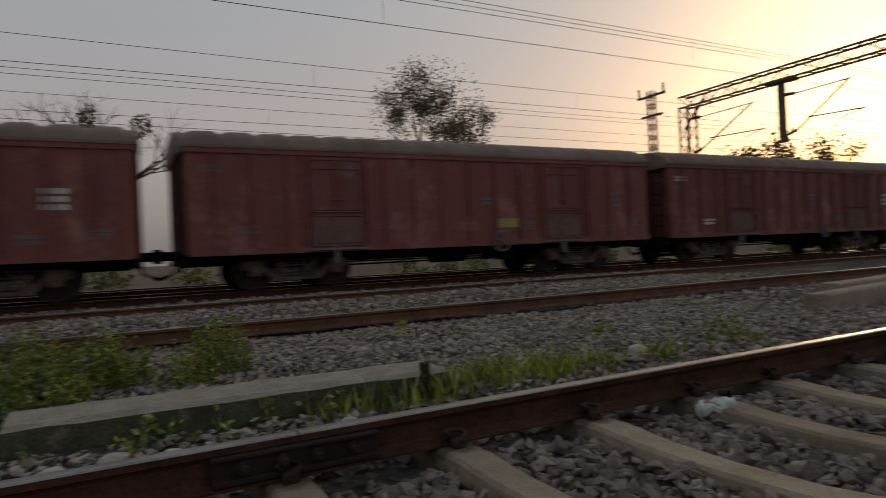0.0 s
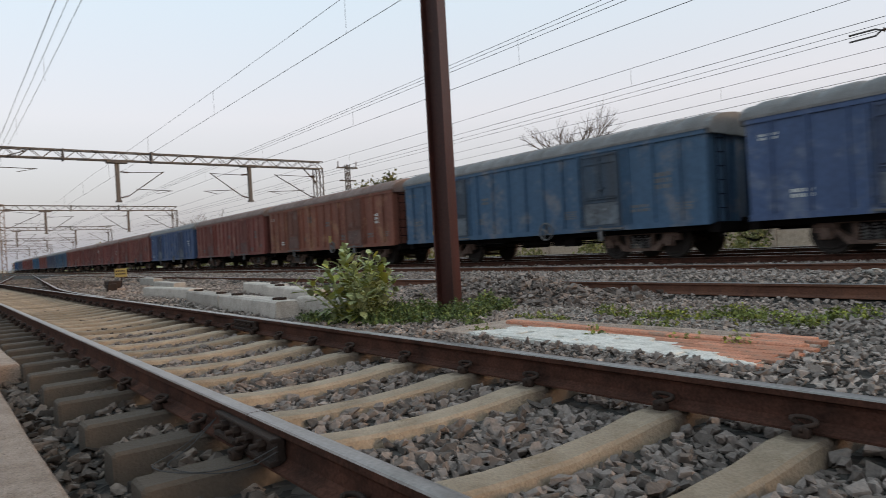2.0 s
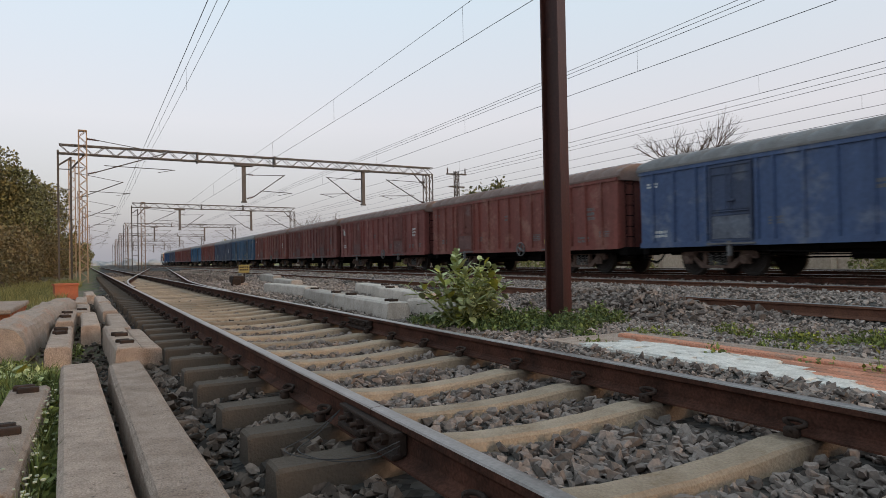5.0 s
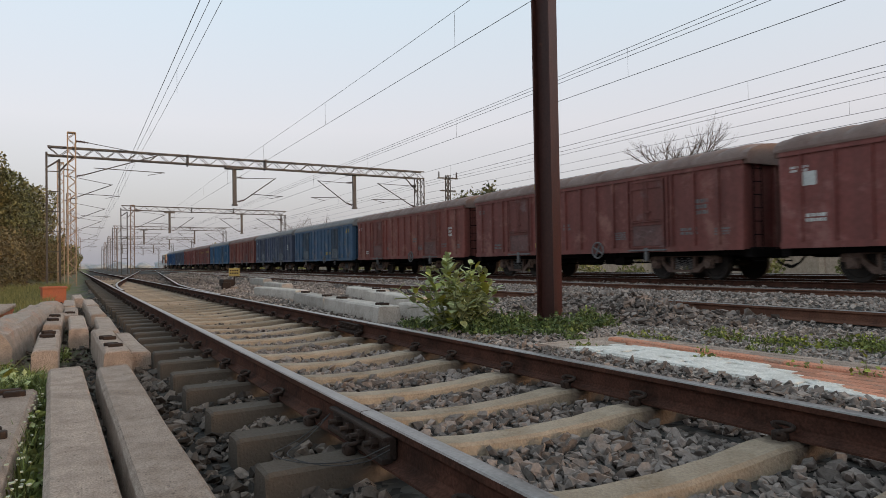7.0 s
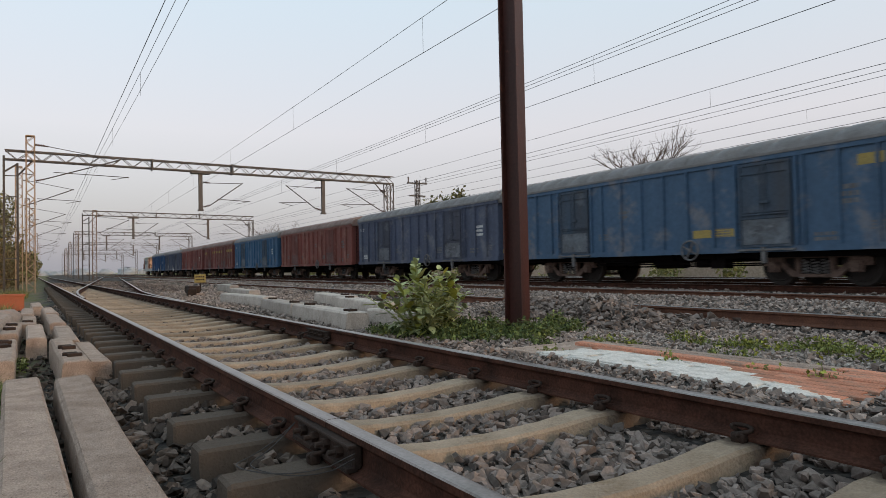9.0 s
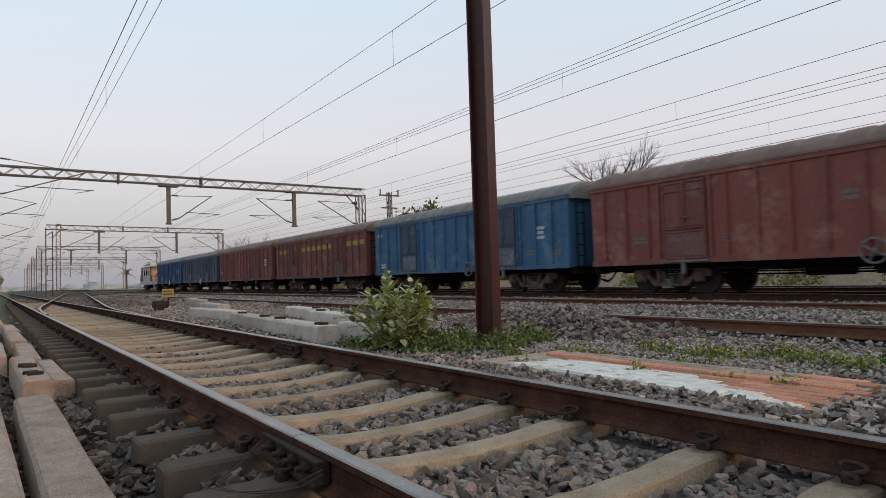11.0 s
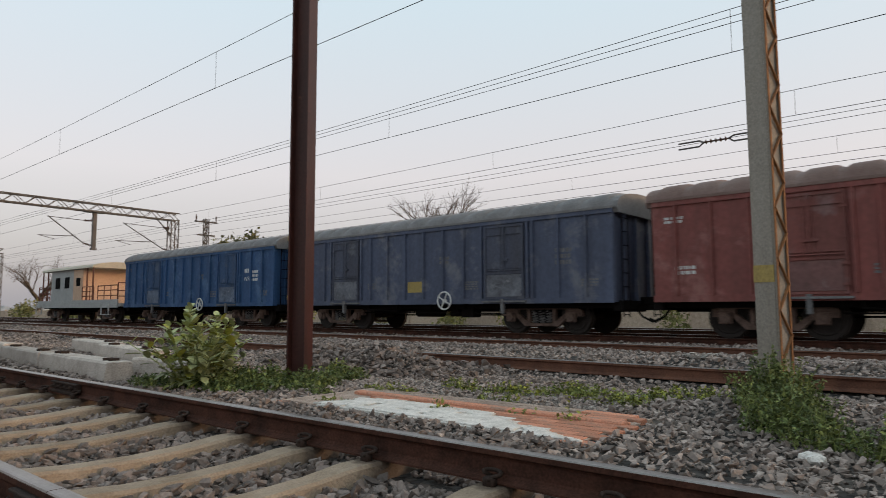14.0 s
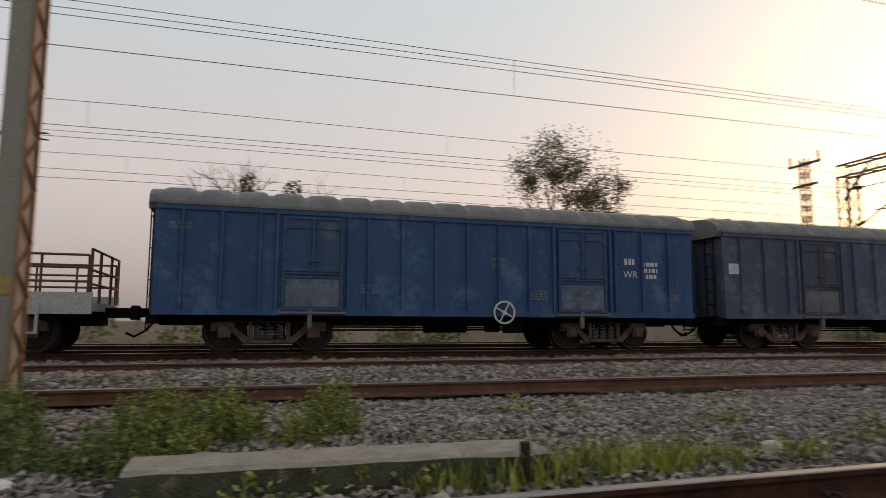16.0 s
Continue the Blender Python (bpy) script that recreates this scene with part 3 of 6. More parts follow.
# ---- overhead line portals ----
def lattice(k, p, q, size, step, bar=0.05):
    """Four corner bars and zigzag laces from p to q."""
    p, q = Vector(p), Vector(q)
    d = (q - p).normalized()
    a = Vector((1, 0, 0)) if abs(d.x) < 0.5 else Vector((0, 1, 0))
    c = d.cross(a).normalized()
    h = size / 2
    L = (q - p).length
    n = max(2, int(L / step))
    for sa, sc in ((-1, -1), (1, -1), (1, 1), (-1, 1)):
        o = a * sa * h + c * sc * h
        k.beam(p + o, q + o, bar, bar)
    for i in range(n):
        z0, z1 = p + d * L * i / n, p + d * L * (i + 1) / n
        s = 1 if i % 2 else -1
        for face in (-1, 1):
            k.beam(z0 + a * face * h + c * s * h, z1 + a * face * h - c * s * h, bar * 0.5, bar * 0.5)
            k.beam(z0 + c * face * h + a * s * h, z1 + c * face * h - a * s * h, bar * 0.5, bar * 0.5)


def insulator(p, q):
    """A rod with sheds from p to q."""
    p, q = Vector(p), Vector(q)
    k = Mesh()
    k.tube([p, q], 0.03, 6)
    for i in range(5):
        c = p.lerp(q, (i + 0.5) / 5)
        d = (q - p).normalized() * 0.02
        k.tube([c - d, c + d], [0.085, 0.04], 8)
    return k


def cantilever(t, base, reach, z_arm, z_top, z_root=None):
    """Stay, bracket tube and register arm from a mast or a drop arm; reach: signed y."""
    x, y = base
    s = 1 if reach > 0 else -1
    z_root = z_top if z_root is None else z_root
    part("insulator", insulator((x, y, z_arm), (x, y + s * 0.45, z_arm + 0.12)), M["porcelain"], t)
    part("insulator", insulator((x, y, z_root), (x, y + s * 0.45, z_root - 0.04)), M["porcelain"], t)
    k = Mesh()
    k.tube([(x, y + s * 0.45, z_arm + 0.12), (x, y + reach, z_top + 0.05)], 0.035, 6)
    k.tube([(x, y + s * 0.45, z_root - 0.04), (x, y + reach, z_top + 0.02)], 0.022, 6)
    k.tube([(x, y + s * 0.9, z_arm + 0.55), (x, y + reach + s * 0.5, z_arm + 0.45)], 0.025, 6)
    k.tube([(x, y + reach + s * 0.4, z_arm + 0.45), (x, y + reach - s * 0.5, z_arm + 0.25)], 0.018, 6)
    part("bracket_tube", k, M["steel_dark"], t)


def portal(x, left=-3.0, right=21.35):
    t = thing("overhead_portal", "galvanised lattice portal carrying overhead wires across the tracks", "portal", "overhead portals")
    z0, z1, w = 7.35, 7.85, 0.5
    # the outer leg is a pair of slim posts with battens and a knee, the other a lattice
    k = Mesh()
    for dy in (-0.36, 0.30):
        k.beam((x, left + dy, -0.3), (x, left + dy, z0 + (0.4 if dy < 0 else 0.0)), 0.11, 0.11)
    for i in range(6):
        k.beam((x, left - 0.36, 0.6 + i * 1.2), (x, left + 0.30, 0.6 + i * 1.2), 0.05, 0.05)
    k.beam((x, left + 0.30, z0 - 0.75), (x, left + 1.0, z0 + 0.12), 0.09, 0.09)
    k.beam((x, left - 0.36, z0 - 0.55), (x, left + 0.30, z0 - 0.05), 0.09, 0.09)
    part("leg", k, M["steel_dark"], t)
    k = Mesh()
    lattice(k, (x, right, -0.3), (x, right, z0), 0.55, 0.8, 0.065)
    k.beam((x - 0.25, right, z0 - 1.1), (x - 0.25, right - 1.2, z0 + 0.1), 0.07, 0.07)
    part("leg", k, M["portal_steel"], t)
    k = Mesh()
    lattice(k, (x, left - 0.3, (z0 + z1) / 2 + 0.2), (x, right + 0.3, (z0 + z1) / 2 - 0.05), 0.52, 0.6, 0.07)
    for yy in (left + 7.5, left + 12.5):
        k.box(x - 0.3, x + 0.3, yy - 0.04, yy + 0.04, z0 - 0.02, z1 + 0.2)
    part("beam", k, M["portal_steel"], t)
    for y in (7.45, 16.0):
        k = Mesh()
        k.box(x - 0.28, x + 0.28, y - 0.6, y + 0.6, 7.28, 7.40)
        k.box(x - 0.10, x + 0.10, y - 0.12, y + 0.12, 4.9, 7.3)
        k.box(x - 0.16, x + 0.16, y - 0.17, y + 0.17, 4.82, 4.92)
        part("drop_arm", k, M["portal_steel"], t)
        cantilever(t, (x, y + (0.17 if y < 10 else -0.17)), 2.6 if y < 10 else -2.6, 5.1, 6.75)
    cantilever(t, (x, right - 0.3), -3.2, 5.1, 6.75)
    return t


def mast(x, y, top=8.9, reach=3.3, size=0.42, arm=(5.4, 7.0, None)):
    t = thing("lattice_mast", "cream and rust lattice overhead mast with a cantilever bracket", "mast", "far lattice masts")
    k = Mesh()
    lattice(k, (x, y, -0.3), (x, y, top), size, 0.36, 0.06)
    k.box(x - size / 2, x + size / 2, y - size / 2, y + size / 2, top - 0.04, top + 0.02)
    part("shaft", k, M["mast_far"] if x > -60 else M["mast_rusty"], t)
    cantilever(t, (x, y + 0.25), reach, *arm)
    part("insulator", insulator((x, y + 0.2, top - 0.5), (x, y + 0.9, top - 0.55)), M["porcelain"], t)
    return t


PORTALS = [-44.5, -84.7, -127.0, -170.0, -214.0, -258.0]
for px, edge in zip(PORTALS, (-3.0, 2.5, 2.8, 3.0, 3.0, 3.0)):
    portal(px, left=edge)
mast(-44.0, -2.05, reach=4.4, arm=(6.3, 7.75, 8.42))
for px, py in ((-57.0, -3.05), (-81.0, -3.1), (-104.0, -3.2), (-150.0, -3.3), (-200.0, -3.4)):
    mast(px, py, arm=(6.0, 7.3, 7.9))
for px, py in ((-83.0, 3.27), (-126.0, 2.95), (-168.0, 2.9), (-212.0, 2.9)):
    mast(px, py, top=8.0, arm=(5.4, 6.9, 7.3))
portal(25.8, left=-3.0, right=20.8)


def pole_with_arms(x, y, top):
    t = thing("overhead_pole", "slim dark steel pole with short cross arms behind the train", "pole", "slim poles")
    k = Mesh()
    lattice(k, (x, y, -0.3), (x, y, top), 0.28, 0.5, 0.06)
    part("shaft", k, M["steel_dark"], t)
    a = Mesh()
    a.box(x - 0.05, x + 0.05, y - 0.9, y + 0.9, top - 0.3, top - 0.2)
    a.box(x - 0.05, x + 0.05, y - 0.7, y + 0.7, top - 1.3, top - 1.2)
    part("cross_arm", a, M["steel_dark"], t)
    for s in (-0.8, 0.8):
        part("insulator", insulator((x, y + s, top - 0.2), (x, y + s, top + 0.25)), M["porcelain"], t)
    return t


pole_with_arms(-44.5, 23.9, 7.7)
pole_with_arms(25.5, 22.75, 8.55)


# ---- wires ----
def wire(label, y, z, r=0.008, sag=0.0, x0=-300.0, x1=110.0, slant=0.0, span=43.0, droppers=None):
    t = thing("overhead_wire", label, "wire", "overhead wires")
    n = int((x1 - x0) / (span / 10))
    pts = []
    for i in range(n + 1):
        x = x0 + (x1 - x0) * i / n
        u = ((x + 44.5) / span) % 1.0
        pts.append((x, y + slant * x, z - sag * 4 * u * (1 - u)))
    k = Mesh()
    k.tube(pts, r, 4)
    part("strand", k, M["wire"], t, tidy=False)
    if droppers:
        x = x0
        while x < x1:
            d = Mesh()
            u = ((x + 44.5) / span) % 1.0
            zz = z - sag * 4 * u * (1 - u)
            if zz - droppers > 0.15:
                d.tube([(x, y + slant * x, zz), (x, y + slant * x, droppers)], 0.004, 4)
                part("dropper", d, M["wire"], t, tidy=False)
            x += 9.0


def overhead_pair(y, contact, messenger, slant=0.0):
    wire("contact wire over a track", y, contact, 0.0075, slant=slant)
    wire("sagging catenary wire over a track with droppers", y, messenger, 0.007, sag=0.12, slant=slant, droppers=contact)


wire("contact wire over the near track", 0.72, 5.6, 0.0075, slant=0.0095)
wire("catenary wire over the near track with droppers", 1.45, 7.12, 0.007, sag=0.2, slant=0.0095, droppers=6.2)
wire("feeder wire over the near track", 1.75, 7.27, 0.007, sag=0.25, slant=0.0095)
overhead_pair(6.0, 5.61, 6.50)
overhead_pair(11.2, 5.58, 6.42)
wire("spare catenary wire over the loop line", 11.2, 6.27, 0.007, sag=0.06)
wire("feeder wire over the loop line", 11.2, 6.14, 0.007, sag=0.04)
overhead_pair(16.0, 5.49, 6.13)
overhead_pair(21.2, 5.52, 6.06)
for y, z in ((21.2, 6.57), (21.2, 6.75), (21.6, 5.35)):
    wire("bare feeder wire behind the train", y, z, 0.008, sag=0.1)


def section_insulator():
    t = thing("section_insulator", "dark twin-rod insulator hung in an overhead wire", "insulator")
    x, y, z = -6.5, 21.2, 6.50
    k = Mesh()
    for s in (-1, 1):
        for dx in (-0.75, 0.75):
            k.tube([(x + dx * 0.55, y, z + 0.02), (x + dx * 0.75, y, z + s * 0.10), (x + dx * 1.7, y, z + s * 0.10)], 0.03, 5)
    part("runner", k, M["steel_dark"], t)
    part("insulator", insulator((x - 0.4, y, z + 0.02), (x + 0.4, y, z + 0.02)), M["porcelain"], t)


section_insulator()


# ---- the goods train ----
PITCH, SPEED, TAIL = 14.85, 17.44, -1.5     # wagon spacing, metres a second, and where the last coupling stands at 16 s
HALF, WIDE, SILL, EAVE, CROWN = 6.88, 1.60, 0.88, 3.31, 3.80


def wagon_paint(name, colour, second, dirt, rough=0.6):
    return material(name, colour, rough, second=second, scale=1.3, amount=0.9, fine=9, bump=0.12, streak=True, third=dirt, third_scale=1.1, third_from=0.53, spec=0.3, grain=0.13)


PAINT = {
    "brown": wagon_paint("wagon_brown", (0.255, 0.074, 0.064), (0.145, 0.050, 0.044), (0.285, 0.120, 0.105)),
    "brown_dark": wagon_paint("wagon_dark_brown", (0.215, 0.066, 0.056), (0.125, 0.045, 0.040), (0.26, 0.115, 0.095)),
    "brown_red": wagon_paint("wagon_red_brown", (0.245, 0.070, 0.056), (0.155, 0.056, 0.047), (0.28, 0.125, 0.098)),
    "brown_rust": wagon_paint("wagon_rust_brown", (0.255, 0.088, 0.058), (0.145, 0.056, 0.041), (0.30, 0.145, 0.088)),
    "blue": wagon_paint("wagon_blue", (0.030, 0.088, 0.205), (0.021, 0.058, 0.125), (0.062, 0.128, 0.235)),
    "blue_bright": wagon_paint("wagon_bright_blue", (0.042, 0.130, 0.245), (0.034, 0.088, 0.16), (0.10, 0.175, 0.255)),
    "blue_violet": wagon_paint("wagon_violet_blue", (0.07, 0.112, 0.22), (0.056, 0.082, 0.16), (0.14, 0.165, 0.235)),
    "grey_blue": wagon_paint("wagon_grey_blue", (0.082, 0.100, 0.155), (0.056, 0.064, 0.095), (0.14, 0.145, 0.175)),
}
PAINT["teal_blue"] = wagon_paint("wagon_teal_blue", (0.06, 0.12, 0.20), (0.05, 0.094, 0.155), (0.15, 0.16, 0.19))
# doors are dustier than the walls, and their drop flaps scraped to a pale grey
DOOR_PAINT = {"brown_rust": ((0.20, 0.085, 0.062), (0.125, 0.060, 0.048)), "brown": ((0.225, 0.075, 0.065), (0.135, 0.056, 0.049)), "brown_dark": ((0.19, 0.065, 0.056), (0.115, 0.048, 0.042)), "brown_red": ((0.215, 0.072, 0.059), (0.135, 0.058, 0.049)),
              "blue": ((0.036, 0.085, 0.18), (0.055, 0.078, 0.12)), "blue_bright": ((0.060, 0.095, 0.14), (0.062, 0.070, 0.085)), "blue_violet": ((0.062, 0.085, 0.15), (0.055, 0.062, 0.09)),
              "grey_blue": ((0.078, 0.088, 0.125), (0.062, 0.060, 0.072)), "teal_blue": ((0.055, 0.085, 0.125), (0.065, 0.064, 0.07))}
for _k, (_a, _b) in DOOR_PAINT.items():
    PAINT[_k + "_door"] = material("dusty_door_" + _k, _a, 0.75, second=_b, scale=1.3, amount=0.95, fine=12, bump=0.12, streak=True, third=[c * 0.6 + 0.07 for c in _a], third_scale=1.6, third_from=0.56, spec=0.25, grain=0.14)
    PAINT[_k + "_flap"] = material("scraped_flap_" + _k, [c * 0.7 + (0.05 if _k.startswith("brown") else 0.13) for c in _a], 0.85, second=[c * 0.6 + 0.03 for c in _b], scale=2.2, amount=0.9, fine=14, bump=0.15, third=[c * 0.5 + (0.11 if _k.startswith("brown") else 0.20) for c in _a], third_scale=2.4, third_from=0.56, spec=0.2, grain=0.14)
PAINT["roof"] = material("wagon_roof", (0.215, 0.205, 0.205), 0.6, second=(0.125, 0.115, 0.112), scale=1.2, amount=0.9, fine=30, bump=0.2, third=(0.17, 0.125, 0.105), third_scale=0.8, third_from=0.6)
PAINT["roof_rust"] = material("wagon_roof_rusty", (0.225, 0.155, 0.135), 0.7, second=(0.15, 0.085, 0.07), scale=0.7, amount=0.9, fine=30, bump=0.2)
PAINT["chalk"] = material("scraped_door_plate", (0.185, 0.18, 0.182), 0.85, second=(0.10, 0.093, 0.093), scale=5, amount=0.9, fine=30, bump=0.2)
# near black: grime, with the shade below the wagons put into the colour
PAINT["under"] = material("grimy_shaded_underframe", (0.009, 0.008, 0.008), 0.95, second=(0.017, 0.013, 0.012), scale=3, fine=25, bump=0.3, spec=0.05)
PAINT["bogie"] = material("dusty_bogie", (0.19, 0.128, 0.105), 0.9, second=(0.065, 0.042, 0.036), scale=5, amount=0.9, fine=25, bump=0.3, spec=0.1)
PAINT["wheel"] = material("wheel_steel", (0.035, 0.027, 0.024), 0.75, 0.2, second=(0.02, 0.016, 0.015), scale=4, fine=25, bump=0.2)

DOORS = ((-4.18, -2.78), (2.78, 4.18))       # in metres from the wagon's middle


def ribs():
    """Places of the upright posts of the side, clear of the doors."""
    out, x = [], -HALF + 0.55
    while x < HALF - 0.2:
        if not any(a - 0.25 < x < b + 0.25 for a, b in DOORS):
            out.append(x)
        x += 0.83
    for a, b in DOORS:
        out += [a - 0.12, b + 0.12]
    return out


def roof_outline(n=12, grow=0.0):
    return [((WIDE + 0.03 + grow) * cos(pi - pi * i / n), EAVE + grow + (CROWN - EAVE) * sin(pi * i / n) ** 0.8) for i in range(n + 1)]


def writing(text, size, at, parent, mat, name="lettering"):
    cu = bpy.data.curves.new(name, "FONT")
    cu.body, cu.size, cu.extrude, cu.align_x = text, size, 0.002, "LEFT"
    tmp = bpy.data.objects.new(name, cu)
    scene.collection.objects.link(tmp)
    me = bpy.data.meshes.new_from_object(tmp.evaluated_get(bpy.context.evaluated_depsgraph_get()))
    bpy.data.objects.remove(tmp)
    me.materials.clear()
    me.materials.append(mat)
    return part(name, me, None, parent, at=at)


def covered_wagon():
    t = thing("goods_wagon", "covered goods wagon with ribbed steel sides rolling on the far track", "wagon", "wagons of the goods train")
    paint = PAINT["brown"]
    # sides and ends
    n = 12
    out = roof_outline(n)
    for s in (-1, 1):
        for name, y, th, z0, z1, e in (("side_wall", WIDE, 0.03, SILL, EAVE, 0.0), ("sill", WIDE + 0.052, 0.02, SILL - 0.02, SILL + 0.14, 0.02), ("cant_rail", WIDE + 0.052, 0.02, EAVE - 0.12, EAVE, 0.02)):
            k = Mesh()
            k.box(-HALF - e, HALF + e, s * y - th, s * y + th, z0, z1)
            part(name, k, paint, t)
        k = Mesh()
        k.prism([(y, z) for y, z in out] + [(WIDE - 0.03, SILL), (-WIDE + 0.03, SILL)], "x", s * HALF - 0.03, s * HALF + 0.028)
        part("end_wall", k, paint, t)
    for s in (-1, 1):
        for x in ribs():
            r = Mesh()
            y0, y1 = s * (WIDE + 0.03), s * (WIDE + 0.11)
            r.prism([(x - 0.042, y0), (x - 0.03, y1), (x + 0.03, y1), (x + 0.042, y0)], "z", SILL + 0.14, EAVE - 0.12)
            part("rib", r, paint, t)
        for y in (-1.1, -0.4, 0.4, 1.1):
            r = Mesh()
            r.box(s * HALF + (0.03 if s > 0 else -0.12), s * HALF + (0.12 if s > 0 else -0.03), y - 0.04, y + 0.04, SILL, EAVE)
            part("end_post", r, paint, t)
        # end canopy of the roof
        c = Mesh()
        c.prism(roof_outline(n, 0.02) + [(WIDE, EAVE - 0.12), (-WIDE, EAVE - 0.12)], "x", s * HALF + s * 0.03, s * HALF + s * 0.17)
        part("roof_hood", c, PAINT["roof"], t)
    # roof with raised hoops
    k = Mesh()
    out = roof_outline(n, 0.015)
    k.add([(x, y, z) for x in (-HALF - 0.1, HALF + 0.1) for y, z in out], [(i, i + 1, n + 2 + i, n + 1 + i) for i in range(n)])
    inner = roof_outline(n, -0.03)
    k.add([(x, y, z) for x in (-HALF - 0.1, HALF + 0.1) for y, z in inner], [(i, n + 1 + i, n + 2 + i, i + 1) for i in range(n)])
    part("roof", k, PAINT["roof"], t, smooth=True)
    for i in range(17):
        x = -HALF + 0.42 + i * (2 * HALF - 0.84) / 16
        h = Mesh()
        o2 = roof_outline(n, 0.075)
        sec = [(-0.34, 0.0), (-0.31, 0.45), (-0.22, 0.85), (0.22, 1.0), (0.30, 0.55), (0.33, 0.0)]
        vs = []
        for dx, w in sec:
            for (y, z), (yb, zb) in zip(o2, out):
                w2 = w * min(1.0, max(0.0, (zb - EAVE - 0.12) / 0.16))
                vs.append((x + dx, yb + (y - yb) * w2, zb + (z - zb) * w2 + 0.002))
        fs = [(a * (n + 1) + i2, a * (n + 1) + i2 + 1, (a + 1) * (n + 1) + i2 + 1, (a + 1) * (n + 1) + i2) for a in range(5) for i2 in range(n)]
        h.add(vs, fs)
        part("roof_hoop", h, PAINT["roof"], t, smooth=True)
    e = Mesh()
    for s in (-1, 1):
        e.box(-HALF - 0.1, HALF + 0.1, s * (WIDE + 0.06) - 0.03, s * (WIDE + 0.06) + 0.03, EAVE - 0.005, EAVE + 0.06)
    part("gutter", e, PAINT["roof"], t)
    # doors: a framed pair of leaves above a scraped drop flap
    for a, b in DOORS:
        for s in (-1, 1):
            y = s * (WIDE + 0.03)
            d = Mesh()
            d.box(a, b, min(y, y + s * 0.05), max(y, y + s * 0.05), SILL + 0.12, EAVE - 0.16)
            door = part("door", d, paint, t)
            fr = Mesh()
            yo = y + s * 0.05
            for x, low in ((a + 0.04, 0.12), ((a + b) / 2, 0.98), (b - 0.04, 0.12)):
                fr.box(x - 0.03, x + 0.03, min(yo, yo + s * 0.03), max(yo, yo + s * 0.03), SILL + low, EAVE - 0.18)
            for z in (SILL + 0.14, SILL + 0.86, SILL + 1.02, EAVE - 0.42, EAVE - 0.20):
                fr.box(a, b, min(yo, yo + s * 0.025), max(yo, yo + s * 0.025), z - 0.025, z + 0.025)
            part("door_frame", fr, paint, door)
            fl = Mesh()
            fl.box(a + 0.08, b - 0.08, min(yo, yo + s * 0.014), max(yo, yo + s * 0.014), SILL + 0.18, SILL + 0.82, b=0.006)
            part("drop_flap", fl, PAINT["chalk"], door, "grey scraped drop flap")
            ba = Mesh()
            mid_x = (a + b) / 2
            for bx in (mid_x - 0.09, mid_x + 0.09):
                ba.tube([(bx, yo + s * 0.045, SILL + 0.96), (bx, yo + s * 0.045, EAVE - 0.24)], 0.011, 5)
            ba.tube([(a + 0.1, yo + s * 0.04, SILL + 0.94), (b - 0.1, yo + s * 0.04, SILL + 0.94)], 0.016, 5)
            ba.box(mid_x - 0.13, mid_x + 0.16, min(yo, yo + s * 0.06), max(yo, yo + s * 0.06), SILL + 1.22, SILL + 1.28)
            part("locking_bar", ba, paint, door)
            for hx in (a + 0.04, b - 0.04):
                for hz_ in (SILL + 0.32, SILL + 0.74, SILL + 1.3, EAVE - 0.5):
                    hg = Mesh()
                    hg.box(hx - 0.06, hx + 0.06, min(yo + s * 0.03, yo + s * 0.05), max(yo + s * 0.03, yo + s * 0.05), hz_ - 0.03, hz_ + 0.03)
                    part("hinge", hg, paint, door)
            st = Mesh()
            st.box(a + 0.6, a + 0.7, min(y, y + s * 0.1), max(y, y + s * 0.1), SILL - 0.30, SILL + 0.12)
            st.box(a - 0.06, b + 0.06, min(y, y + s * 0.12), max(y, y + s * 0.12), SILL + 0.02, SILL + 0.07)
            part("door_step", st, PAINT["chalk"], t)
    # underframe
    u = Mesh()
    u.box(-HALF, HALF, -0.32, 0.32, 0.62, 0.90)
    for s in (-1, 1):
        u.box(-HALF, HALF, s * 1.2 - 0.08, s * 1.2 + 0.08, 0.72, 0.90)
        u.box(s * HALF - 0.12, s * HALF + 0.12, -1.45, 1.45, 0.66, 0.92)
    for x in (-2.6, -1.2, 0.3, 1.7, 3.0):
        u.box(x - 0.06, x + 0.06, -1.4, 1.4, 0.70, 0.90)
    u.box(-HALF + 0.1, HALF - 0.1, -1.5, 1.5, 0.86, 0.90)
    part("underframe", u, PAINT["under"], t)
    c = Mesh()
    c.tube([(-0.6, -0.9, 0.62), (0.5, -0.9, 0.62)], 0.17, 10)
    c.tube([(1.0, -1.05, 0.60), (1.35, -1.05, 0.60)], 0.13, 10)
    c.box(1.55, 2.0, -1.25, -0.85, 0.45, 0.72)
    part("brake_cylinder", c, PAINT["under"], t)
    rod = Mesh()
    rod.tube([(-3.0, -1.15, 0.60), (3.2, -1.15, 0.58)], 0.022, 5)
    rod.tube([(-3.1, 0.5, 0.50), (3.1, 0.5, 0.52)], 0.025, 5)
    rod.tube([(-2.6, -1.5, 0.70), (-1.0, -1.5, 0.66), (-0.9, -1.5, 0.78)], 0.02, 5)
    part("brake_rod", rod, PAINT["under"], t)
    w = Mesh()
    w.tube([(1.25 + 0.27 * cos(2 * pi * i / 20), -WIDE - 0.14, 0.97 + 0.27 * sin(2 * pi * i / 20)) for i in range(20)], 0.026, 6, closed=True)
    for i in range(4):
        a = pi / 4 + i * pi / 2 + 0.3
        w.beam((1.25, -WIDE - 0.14, 0.97), (1.25 + 0.26 * cos(a), -WIDE - 0.14, 0.97 + 0.26 * sin(a)), 0.05, 0.03)
